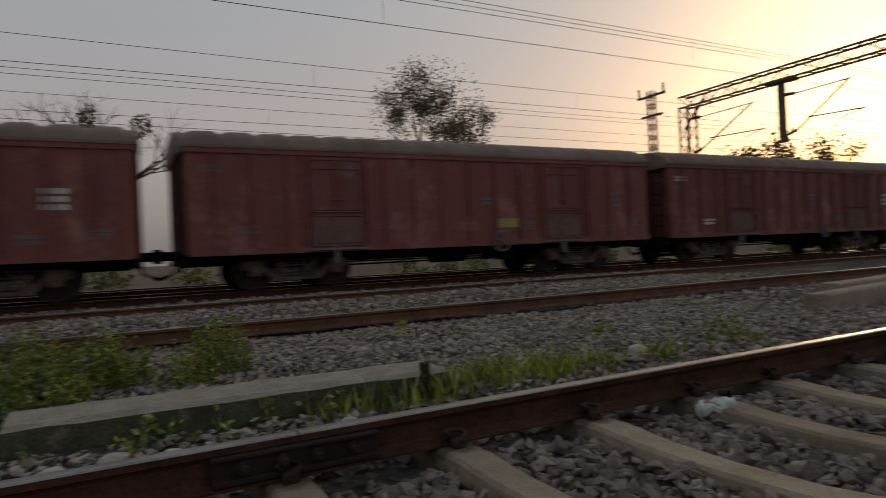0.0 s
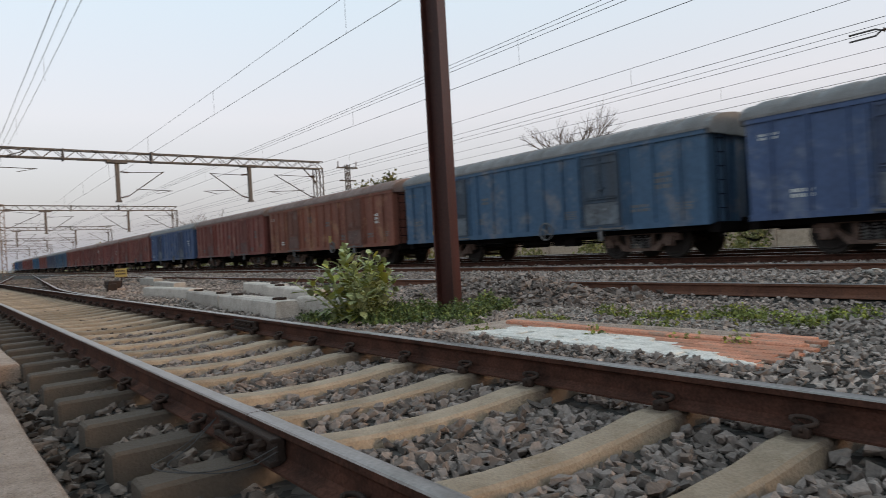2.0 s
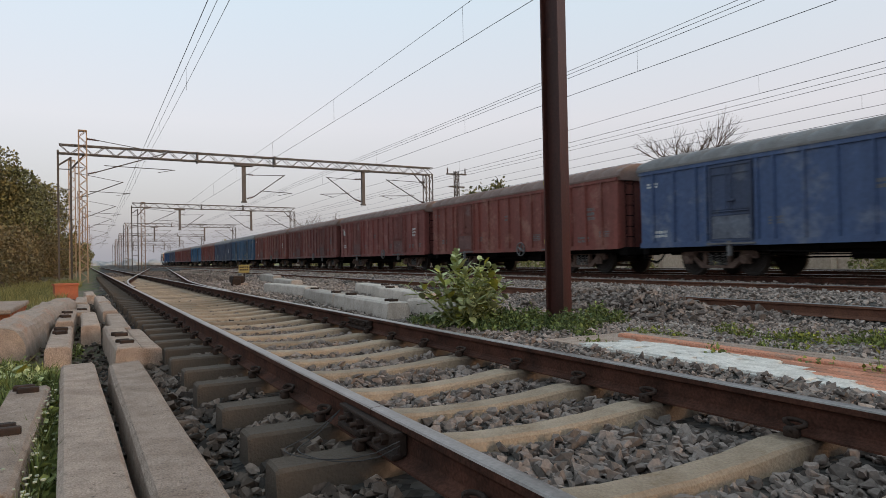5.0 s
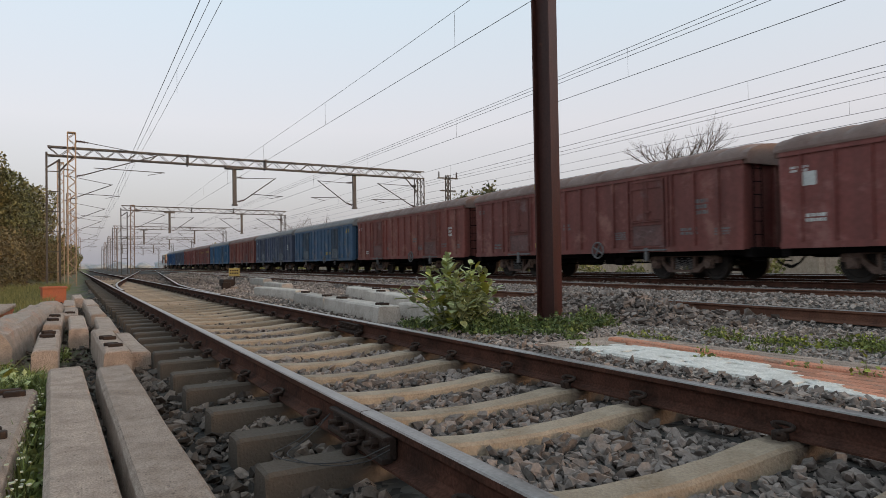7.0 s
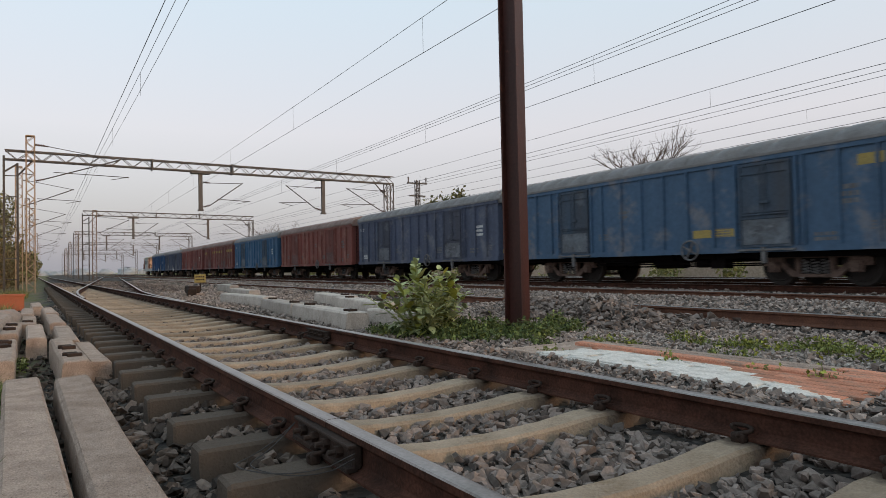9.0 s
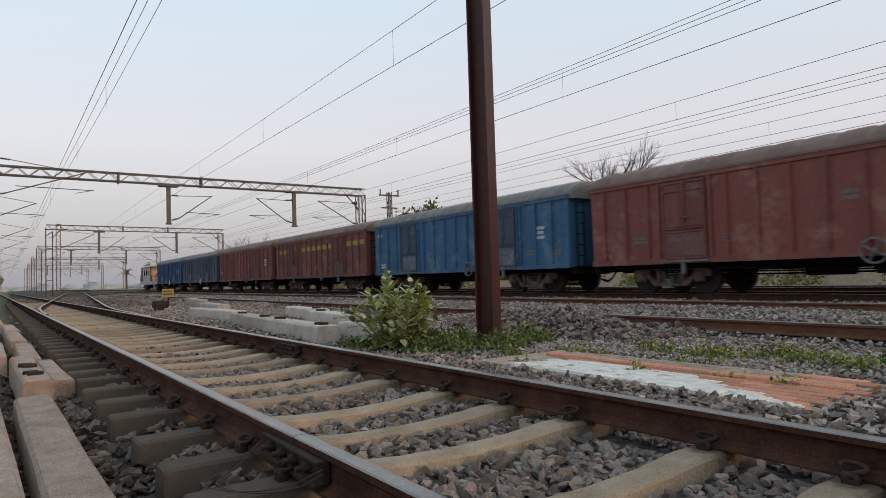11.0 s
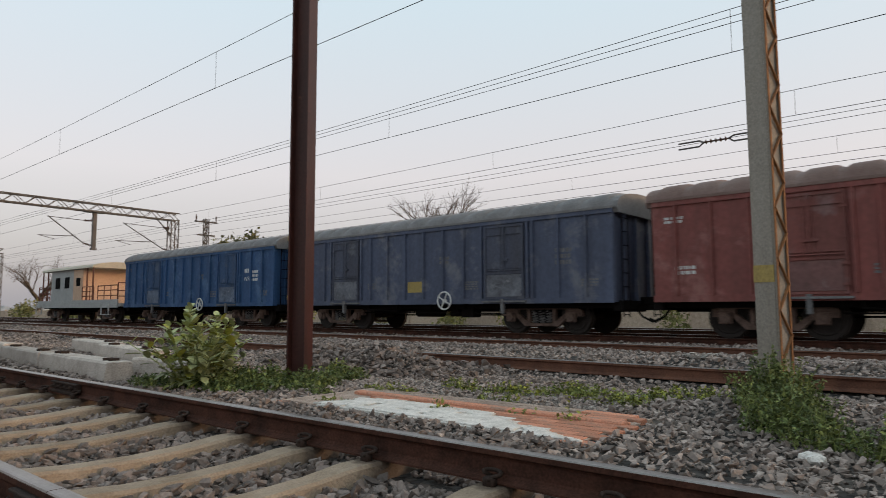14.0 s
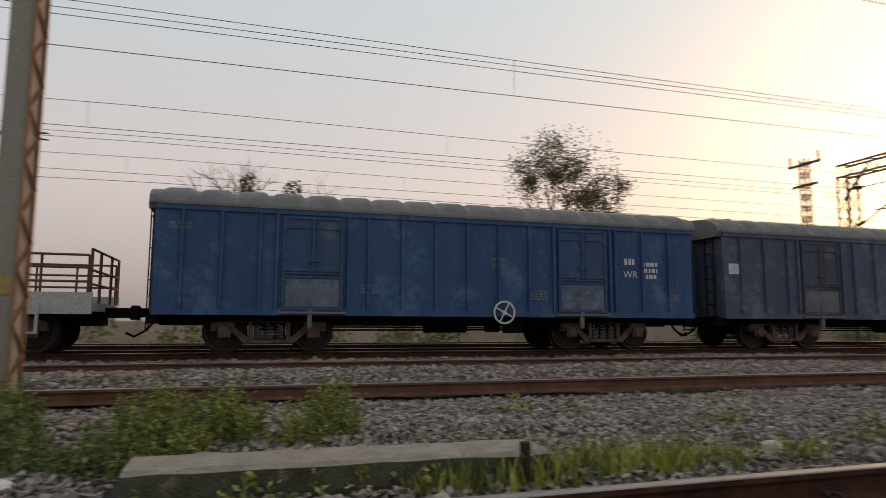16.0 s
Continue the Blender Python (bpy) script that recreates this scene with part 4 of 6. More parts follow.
    w.disc((1.25, -WIDE - 0.11, 0.97), 0.06, "y", 0.1, 10)
    part("hand_brake_wheel", w, M["white_paint"], t, "pale spoked hand brake wheel")
    for s in (-1, 1):
        q = Mesh()
        q.box(s * (HALF + 0.30) - 0.34, s * (HALF + 0.30) + 0.34, -0.10, 0.10, 0.80, 1.02, b=0.03)
        q.box(s * (HALF + 0.56) - 0.10, s * (HALF + 0.56) + 0.10, -0.17, 0.17, 0.74, 1.08, b=0.04)
        part("coupler", q, PAINT["under"], t)
        hz = Mesh()
        hz.tube([(s * HALF, -0.5, 0.8), (s * (HALF + 0.25), -0.5, 0.5), (s * (HALF + 0.5), -0.45, 0.36), (s * (HALF + 0.68), -0.42, 0.45)], 0.03, 6)
        part("brake_hose", hz, PAINT["under"], t)
        ld = Mesh()
        for yy in (-1.38, -1.02):
            ld.tube([(s * (HALF + 0.14), yy, 0.5), (s * (HALF + 0.14), yy, 3.2)], 0.016, 5)
        for i in range(8):
            ld.tube([(s * (HALF + 0.14), -1.38, 0.55 + i * 0.36), (s * (HALF + 0.14), -1.02, 0.55 + i * 0.36)], 0.013, 5)
        part("ladder", ld, PAINT["under"], t)
    for bx in (-4.39, 4.39):
        bogie(t, bx)
    return t


def bogie(t, bx):
    g = thing("bogie", "", "")
    g.parent = t
    g.matrix_basis = pose(bx, 0, 0)
    for s in (-1, 1):
        k = Mesh()
        y0, y1 = s * 1.02, s * 1.16
        # cast side frame: top chord, slanted struts, bottom sag
        lo, hi = min(y0, y1), max(y0, y1)
        k.box(-1.02, 1.02, lo, hi, 0.69, 0.78, b=0.012)
        k.box(-0.56, 0.56, lo, hi, 0.215, 0.30, b=0.012)
        for e in (-1, 1):
            k.prism([(e * 1.30, 0.68), (e * 1.30, 0.50), (e * 1.16, 0.50), (e * 1.16, 0.60), (e * 0.84, 0.60), (e * 0.84, 0.46), (e * 0.78, 0.46), (e * 0.80, 0.72), (e * 1.02, 0.78)], "y", lo, hi)
            k.prism([(e * 0.86, 0.64), (e * 0.86, 0.50), (e * 0.56, 0.215), (e * 0.42, 0.235), (e * 0.42, 0.32)], "y", lo, hi)
            k.box(e * 0.42 - 0.05, e * 0.42 + 0.05, lo, hi, 0.26, 0.72)
        part("side_frame", k, PAINT["bogie"], g)
        sp = Mesh()
        for sx in (-0.24, 0.0, 0.24):
            pts = [(sx + 0.09 * cos(a * 0.9), s * 1.09 + 0.05 * sin(a * 0.9), 0.30 + a * 0.0105) for a in range(0, 34, 1)]
            sp.tube(pts, 0.021, 4)
        part("coil_spring", sp, PAINT["chalk"], g, "dusty coil springs")
        for wx in (-1.0, 1.0):
            bxk = Mesh()
            bxk.box(wx - 0.15, wx + 0.15, min(s * 1.14, s * 1.24), max(s * 1.14, s * 1.24), 0.34, 0.62, b=0.02)
            bxk.disc((wx, s * 1.25, 0.48), 0.12, "y", 0.08, 12)
            part("axle_box", bxk, PAINT["bogie"], g)
            ww = Mesh()
            ww.disc((wx, s * 0.872, 0.48), 0.47, "y", 0.13, 28)
            ww.disc((wx, s * 0.80, 0.48), 0.505, "y", 0.03, 28)
            ww.disc((wx, s * 0.94, 0.48), 0.12, "y", 0.06, 14)
            ww.tube([(wx + 0.36 * cos(2 * pi * i / 20), s * 0.94, 0.48 + 0.36 * sin(2 * pi * i / 20)) for i in range(20)], 0.02, 4, closed=True)
            part("wheel", ww, PAINT["wheel"], g)
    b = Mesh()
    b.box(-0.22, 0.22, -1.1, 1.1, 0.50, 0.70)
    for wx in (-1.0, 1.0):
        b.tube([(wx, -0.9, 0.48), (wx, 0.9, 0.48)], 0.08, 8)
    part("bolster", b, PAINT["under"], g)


def bars(t, x, z, rows, width, height, mat, name="stencil", gap=1.5, side=-1):
    """Unreadable stencilled writing as rows of short bars."""
    k = Mesh()
    r = random.Random(int(abs(x) * 100 + z * 10))
    y = side * (WIDE + 0.034)
    for i in range(rows):
        px = x
        while px < x + width - 0.02:
            w = r.uniform(0.05, 0.13)
            k.box(px, min(px + w, x + width), y - 0.004, y, z - i * height * gap, z - i * height * gap + height)
            px += w + r.uniform(0.02, 0.05)
    tagged(part(name, k, mat, t), kind="stuff")


def dress(t, colour, roof, seed):
    """Paint of its own and faded stencils for one wagon."""
    for o in t.children_recursive:
        if o.type != "MESH":
            continue
        for slot in o.material_slots:
            if slot.material == PAINT["brown"]:
                slot.link = "OBJECT"
                slot.material = PAINT[colour + "_door"] if o.name.startswith(("door", "locking", "hinge")) else PAINT[colour]
            elif slot.material == PAINT["chalk"] and o.name.startswith("drop"):
                slot.link = "OBJECT"
                slot.material = PAINT[colour + "_flap"]
            elif slot.material == PAINT["roof"] and roof != "roof":
                slot.link = "OBJECT"
                slot.material = PAINT[roof]
    for o in t.children_recursive:
        if seed > 1 and o.name.startswith("hand_brake"):
            o.material_slots[0].link = "OBJECT"
            o.material_slots[0].material = PAINT["chalk"]
    r = random.Random(seed)
    faint = PAINT["chalk"] if seed % 2 else M["white_paint"]
    if seed == 1:
        faint = PAINT["chalk"]
    bars(t, 5.28 if seed == 0 else 5.3 + r.uniform(-0.15, 0.05), 2.25, 3, 0.5, 0.11, faint)
    bars(t, 5.95, 1.45, 3, 0.5, 0.05, PAINT["chalk"])
    bars(t, -6.6, 2.85, 2, 0.45, 0.06, PAINT["chalk"] if seed == 0 else faint)
    bars(t, 2.0, 1.5, 4, 0.5, 0.045, PAINT["chalk"])
    bars(t, r.uniform(-2, 1.5), r.uniform(1.8, 2.4), 2, 0.4, 0.09, PAINT["chalk"])
    bars(t, -2.35, 1.55, 3, 0.4, 0.05, PAINT["chalk"])
    if seed > 1:
        bars(t, r.uniform(-6.5, -5.2), r.uniform(1.3, 1.7), 2, 0.5, 0.08, faint)
        bars(t, r.uniform(4.5, 5.0), r.uniform(1.2, 1.5), 2, 0.6, 0.08, PAINT["chalk"])


def quad(t, x0, x1, z0, z1, mat, name, label=""):
    k = Mesh()
    y = -(WIDE + 0.03)
    k.box(x0, x1, y - 0.006, y, z0, z1)
    return part(name, k, mat, t, label)


ORDER = ["blue", "grey_blue", "brown", "brown_dark", "blue_bright", "brown_red", "grey_blue", "teal_blue", "brown_red", "brown_dark", "brown", "brown_red",
         "blue_violet", "brown_red", "brown_rust", "teal_blue", "blue_violet", "blue", "brown_red", "brown", "brown_dark", "brown"]
LABELS = {"brown_rust": "orange-rusted brown covered goods wagon with patched sides", "blue": "blue covered goods wagon with ribbed sides and faded stencils", "grey_blue": "grey-blue covered goods wagon with scraped door flaps",
          "teal_blue": "dull teal-blue covered goods wagon with grey scraped doors", "blue_bright": "bright blue covered goods wagon with grey roof", "blue_violet": "violet-blue covered goods wagon with ribbed sides",
          "brown": "faded brown covered goods wagon with ribbed sides", "brown_dark": "dark brown covered goods wagon with ribbed sides", "brown_red": "rusty red-brown covered goods wagon with ribbed sides"}
base_wagon = covered_wagon()
TRAIN = [base_wagon] + [copy_thing(base_wagon, pose(0, 0, 0)) for _ in ORDER[1:]]
for i, (w, c) in enumerate(zip(TRAIN, ORDER)):
    dress(w, c, "roof_rust" if c.startswith("brown") else "roof", i)
    w["label"] = LABELS[c]
# marks of single wagons
bars(TRAIN[0], 4.76, 2.28, 1, 0.34, 0.17, M["white_paint"])
writing("WR", 0.27, pose(4.72, -WIDE - 0.036, 1.93, 90, 0, 0), TRAIN[0], M["white_paint"])
quad(TRAIN[1], -6.72, -6.36, 2.12, 2.42, M["white_paint"], "paper_label", "white pasted label")
quad(TRAIN[1], -0.42, 0.34, 1.25, 1.60, M["yellow_paint"], "painted_panel", "yellow notice panel")
for a, b in ((-6.6, -4.5), (-2.4, 2.45), (4.5, 6.7)):
    quad(TRAIN[3], a, b, 2.55, 2.80, M["yellow_paint"], "painted_stripe", "faded yellow stripe")
quad(TRAIN[7], 1.3, 2.6, 1.30, 1.52, M["yellow_paint"], "painted_panel", "yellow panel")
quad(TRAIN[7], 5.7, 6.25, 2.75, 3.0, M["yellow_paint"], "painted_panel", "yellow panel")
quad(TRAIN[10], -6.3, -5.95, 2.4, 2.75, M["white_paint"], "paper_label", "white pasted label")
quad(TRAIN[14], 0.7, 1.05, 1.2, 1.55, M["yellow_paint"], "painted_panel", "yellow panel")
quad(TRAIN[14], -1.6, -1.2, 2.35, 2.7, PAINT["chalk"], "paper_label", "pale pasted label")
quad(TRAIN[19], 1.2, 1.9, 1.35, 1.6, M["yellow_paint"], "painted_panel", "yellow panel")


def brake_van():
    t = thing("brake_van", "guard's brake van with open platform, railings and cream cabin", "brake van")
    # the orange of the low sun on these walls is put into this cream
    wall = material("van_sunlit_cream", (0.66, 0.43, 0.30), 0.8, second=(0.54, 0.35, 0.25), scale=2, fine=20, bump=0.1)
    pale = material("van_grey_white", (0.42, 0.42, 0.41), 0.8, second=(0.30, 0.29, 0.28), scale=2, fine=20, bump=0.1)
    rust = material("van_railing_rust", (0.16, 0.055, 0.035), 0.7, second=(0.10, 0.045, 0.035), scale=5, fine=30, bump=0.1)
    k = Mesh()
    k.box(-6.2, 6.4, -1.5, 1.5, 0.92, 1.10)
    for s in (-1, 1):
        k.box(-6.2, 6.4, s * 1.5 - 0.04, s * 1.5 + 0.04, 0.86, 1.32)
    part("deck", k, pale, t)
    c = Mesh()
    c.box(-4.0, 1.2, -1.45, 1.45, 1.10, 3.25)
    cabin = part("cabin", c, pale, t)
    e = Mesh()
    e.box(1.205, 1.26, -1.45, 1.45, 1.10, 3.25)
    part("end_wall", e, wall, cabin, "cream end wall coloured by orange sunlight")
    f = Mesh()
    f.box(-0.2, 1.2, -1.47, -1.455, 1.12, 3.2)
    part("side_panel", f, wall, cabin)
    w = Mesh()
    for x in (-3.2, -1.6):
        w.box(x, x + 0.7, -1.485, -1.46, 2.1, 2.8)
    part("window", w, PAINT["under"], cabin)
    w = Mesh()
    w.box(0.3, 0.9, -1.49, -1.472, 2.2, 2.7)
    for i in range(5):
        w.box(0.3, 0.9, -1.50, -1.49, 2.22 + i * 0.1, 2.25 + i * 0.1)
    part("louvre", w, PAINT["under"], cabin)
    r = Mesh()
    n = 10
    out = [(1.6 * cos(pi - pi * i / n), 3.25 + 0.38 * sin(pi * i / n)) for i in range(n + 1)]
    r.prism(out, "x", -5.6, 2.9)
    part("roof", r, material("van_roof", (0.48, 0.42, 0.33), 0.7, second=(0.36, 0.30, 0.24), scale=2, fine=20, bump=0.1), t)
    for x in (-5.5, -4.6, 2.8, 1.9):
        for y in (-1.46, 1.46):
            p = Mesh()
            p.box(x - 0.035, x + 0.035, y - 0.035, y + 0.035, 1.1, 3.27)
            part("roof_post", p, rust, t)
    for y in (-1.48, 1.48):
        for a, b in ((-6.1, -4.1), (1.3, 3.0), (3.6, 6.3)):
            g = Mesh()
            for z in (1.55, 1.85, 2.12):
                g.tube([(a, y, z), (b, y, z)], 0.028, 5)
            for i in range(4):
                x = a + (b - a) * i / 3
                g.tube([(x, y, 1.1), (x, y, 2.12)], 0.028, 5)
            part("railing", g, rust, t)
    for x in (-6.15, 6.35):
        g = Mesh()
        for z in (1.5, 1.8, 2.25):
            g.tube([(x, -1.48, z), (x, 1.48, z)], 0.03, 5)
        for y in (-1.48, -0.6, 0.6, 1.48):
            g.tube([(x, y, 1.1), (x, y, 2.25)], 0.035, 5)
        part("end_railing", g, rust, t)
    st = Mesh()
    for x in (-5.8, 4.9):
        for z in (0.45, 0.85):
            st.box(x - 0.5, x + 0.5, -1.62, -1.42, z, z + 0.04)
        for dx in (-0.5, 0.5):
            st.box(x + dx - 0.03, x + dx + 0.03, -1.60, -1.54, 0.45, 1.1)
    part("footstep", st, pale, t)
    u = Mesh()
    u.box(-6.2, 6.4, -0.3, 0.3, 0.60, 0.92)
    u.box(-6.0, 6.2, -1.2, 1.2, 0.82, 0.92)
    part("underframe", u, PAINT["under"], t)
    q = Mesh()
    q.box(6.3, 7.0, -0.12, 0.12, 0.78, 1.02)
    part("coupler", q, PAINT["under"], t)
    for bx in (-4.0, 4.2):
        bogie(t, bx)
    return t


van = brake_van()


# ---- loose things along the line ----
def spare_sleeper(x, y, turn, length, width, height, z, mat, label, inserts=(), group="spare sleepers"):
    t = thing("spare_sleeper", label, "sleeper", group, at=pose(x, y, z, 0, 0, turn))
    k = Mesh()
    h, w = length / 2, width / 2
    st = [(-h, 0.97), (-h + 0.02, 1.0), (-h * 0.5, 1.0), (0, 0.985), (h * 0.5, 1.0), (h - 0.02, 1.0), (h, 0.97)]
    r = random.Random(int(abs(x * 31 + y * 77)))
    v, f, n = [], [], 8
    for u, s in st:
        j = lambda a: r.uniform(-a, a)
        tw = w * 0.86 * s
        v += [(u, -w * s, 0), (u + j(.006), -w * s + j(.004), height * 0.5), (u + j(.006), -tw - 0.012 + j(.006), height * s - 0.025), (u, -tw + 0.012, height * s + j(.006)),
              (u, tw - 0.012, height * s + j(.006)), (u + j(.006), tw + 0.012 + j(.006), height * s - 0.025), (u + j(.006), w * s + j(.004), height * 0.5), (u, w * s, 0)]
    for i in range(len(st) - 1):
        f += [(i * n + j, i * n + (j + 1) % n, i * n + n + (j + 1) % n, i * n + n + j) for j in range(n)]
    f += [tuple(range(n)), tuple(range(len(v) - 1, len(v) - n - 1, -1))]
    k.add(v, f)
    part("body", k, mat, t)
    for u in inserts:
        for d in (-0.055, 0.055):
            b = Mesh()
            b.box(u + d - 0.028, u + d + 0.028, -0.075 + d * 0.3, 0.055 + d * 0.3, height - 0.01, height + 0.035, b=0.008)
            part("iron_insert", b, M["iron"], t, "rusty iron insert")
    return t


def along(x0, y0, x1, y1):
    return (x0 + x1) / 2, (y0 + y1) / 2, math.degrees(atan2(y1 - y0, x1 - x0)), hypot(x1 - x0, y1 - y0)


OLD = "weathered grey concrete sleeper lying beside the track"
for x0, y0, x1, y1, w, top, ins in (
        (-6.02, -1.345, -1.2, -1.135, 0.275, 0.0, ()), (-5.85, -0.985, -1.2, -0.85, 0.27, 0.0, ()),
        (-5.15, -1.62, -2.6, -1.60, 0.26, -0.02, (-1.05, 0.2)),
        (-9.7, -1.62, -7.25, -1.56, 0.24, 0.02, (-0.7, -0.2)), (-12.3, -1.36, -9.6, -1.29, 0.24, 0.03, ()),
        (-9.1, -1.03, -6.5, -0.93, 0.25, 0.05, (0.9, 0.1)), (-8.9, -0.80, -6.75, -0.72, 0.20, 0.0, ()),
        (-12.0, -0.98, -9.3, -0.93, 0.25, 0.0, ()), (-15.2, -1.5, -12.6, -1.45, 0.25, 0.02, (0.8,)), (-15.0, -1.12, -12.3, -1.02, 0.25, 0.04, ()),
        (-18.4, -1.6, -15.7, -1.55, 0.26, 0.03, ()), (-18.6, -1.2, -16.0, -1.1, 0.26, 0.02, ()), (-22.0, -1.5, -19.2, -1.4, 0.26, 0.03, ()), (-12.9, -1.66, -10.3, -1.63, 0.24, 0.05, (0.5, -0.4))):
    cx, cy, a, L = along(x0, y0, x1, y1)
    spare_sleeper(cx, cy, a, L, w, top + 0.27, -0.27, M["old_concrete"], OLD, ins)
PALE = "pale concrete sleeper lying on the ballast between the tracks"
for x0, y0, x1, y1, top, ins in (
        (-11.1, 2.80, -8.15, 2.62, 0.16, (1.2, -0.9)), (-14.0, 3.05, -11.35, 2.85, 0.15, (-0.9, 1.0)), (-18.5, 3.15, -15.0, 3.35, 0.15, ()),
        (-8.9, 3.25, -6.9, 3.45, 0.15, (-0.5,)), (-12.9, 4.35, -10.0, 4.05, 0.17, (0.9, -0.9)), (-15.7, 4.9, -13.0, 4.6, 0.17, (0.9,)), (-22.4, 4.3, -19.5, 4.2, 0.18, ()), (-29.5, 5.4, -26.2, 5.2, 0.2, ())):
    cx, cy, a, L = along(x0, y0, x1, y1)
    spare_sleeper(cx, cy, a, L, 0.36, top + 0.19, -0.13, M["pale_concrete"], PALE, ins, "pale sleepers between the tracks")
for x0, y0, x1, y1 in ((8.4, 4.0, 10.9, 4.35), (10.2, 4.9, 12.9, 5.3)):
    cx, cy, a, L = along(x0, y0, x1, y1)
    spare_sleeper(cx, cy, a, L, 0.30, 0.28, -0.10, M["old_concrete"], "dark weathered concrete sleeper on the ballast", (), "dark sleepers")


def long_slab():
    t = thing("concrete_slab", "long worn concrete trough slab half sunk in weeds", "slab")
    k = Mesh()
    r = random.Random(9)
    n = 14
    v, f = [], []
    for i in range(n + 1):
        x = 0.28 + 2.40 * i / n
        j = lambda a: r.uniform(-a, a)
        yc = 3.09 - 0.03 * i / n
        v += [(x, yc - 0.22, -0.22), (x + j(.01), yc - 0.23 + j(.012), -0.02), (x + j(.01), yc - 0.22 + j(.014), 0.105 + j(.008)), (x, yc - 0.18 + j(.01), 0.125 + j(.005)),
              (x, yc + 0.17 + j(.01), 0.130 + j(.006)), (x, yc + 0.21 + j(.01), 0.11), (x, yc + 0.22, -0.22)]
    m = 7
    for i in range(n):
        f += [(i * m + j, i * m + (j + 1) % m, i * m + m + (j + 1) % m, i * m + m + j) for j in range(m)]
    f += [tuple(range(m)), tuple(range(len(v) - 1, len(v) - m - 1, -1))]
    k.add(v, f)
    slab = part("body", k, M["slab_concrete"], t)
    slab.data.materials.append(M["dark_flank"])
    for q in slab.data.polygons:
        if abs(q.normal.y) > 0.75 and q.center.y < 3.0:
            q.material_index = 1          # the flank towards -y takes the darker concrete


def stub_post():
    t = thing("stub_post", "short dark iron marker post at the end of the slab", "post", at=pose(2.50, 2.79, -0.2, 3, -3, 10))
    k = Mesh()
    k.box(-0.026, 0.026, -0.02, 0.02, 0.0, 0.40, b=0.006)
    k.box(-0.026, -0.018, -0.06, 0.02, 0.0, 0.40)
    part("shaft", k, M["iron"], t)


def boulder(name, x, y, z, r, mat, label, category, seed, flat=0.7):
    bm = bmesh.new()
    bmesh.ops.create_icosphere(bm, subdivisions=2, radius=r)
    for v in bm.verts:
        q = v.co * (2.2 / r)
        v.co *= 1 + 0.35 * noise.noise(q + Vector((seed, 0, 0)))
        v.co.z *= flat
    me = bpy.data.meshes.new(name)
    bm.to_mesh(me)
    bm.free()
    me.materials.append(mat)
    return tagged(part(name, me, None, None, at=pose(x, y, z, 0, 0, seed * 40)), label, category)


long_slab()
stub_post()
boulder("rock", -0.42, 3.36, -0.01, 0.06, M["lime"], "small chalky white rock on the ballast", "rock", 1)
boulder("rock", -0.37, 3.28, 0.0, 0.055, M["lime"], "small chalky white rock on the ballast", "rock", 5)
boulder("rock", 4.57, 3.08, 0.0, 0.08, M["pale_concrete"], "pale broken rock among weeds", "rock", 2)
for i, (x, y, r_) in enumerate(((0.75, 2.55, 0.07), (1.0, 2.5, 0.05), (0.5, 2.5, 0.06), (-6.05, 3.55, 0.07), (-5.6, 3.5, 0.06), (-7.6, 2.55, 0.06), (1.9, 2.55, 0.05))):
    boulder("rock", x, y, -0.04, r_, M["pale_concrete"], "pale rough rock beside the rail", "rock", 11 + i)


def crumpled_bag():
    bm = bmesh.new()
    bmesh.ops.create_grid(bm, x_segments=9, y_segments=6, size=0.5)
    for v in bm.verts:
        n3 = noise.noise(v.co * 5.0)
        v.co = Vector((v.co.x * 0.20, v.co.y * 0.11, 0.025 + 0.05 * n3 + 0.02 * noise.noise(v.co * 14)))
    r = bmesh.ops.extrude_face_region(bm, geom=bm.faces[:])
    for v in [g for g in r["geom"] if isinstance(g, bmesh.types.BMVert)]:
        v.co.z -= 0.03
    me = bpy.data.meshes.new("plastic_bag")
    bm.to_mesh(me)
    bm.free()
    me.materials.append(M["white_paint"])
    tagged(part("plastic_bag", me, None, None, at=pose(3.62, 1.55, -0.03, 8, -10, -50), smooth=True), "crumpled white plastic bag against the far rail", "litter")


crumpled_bag()


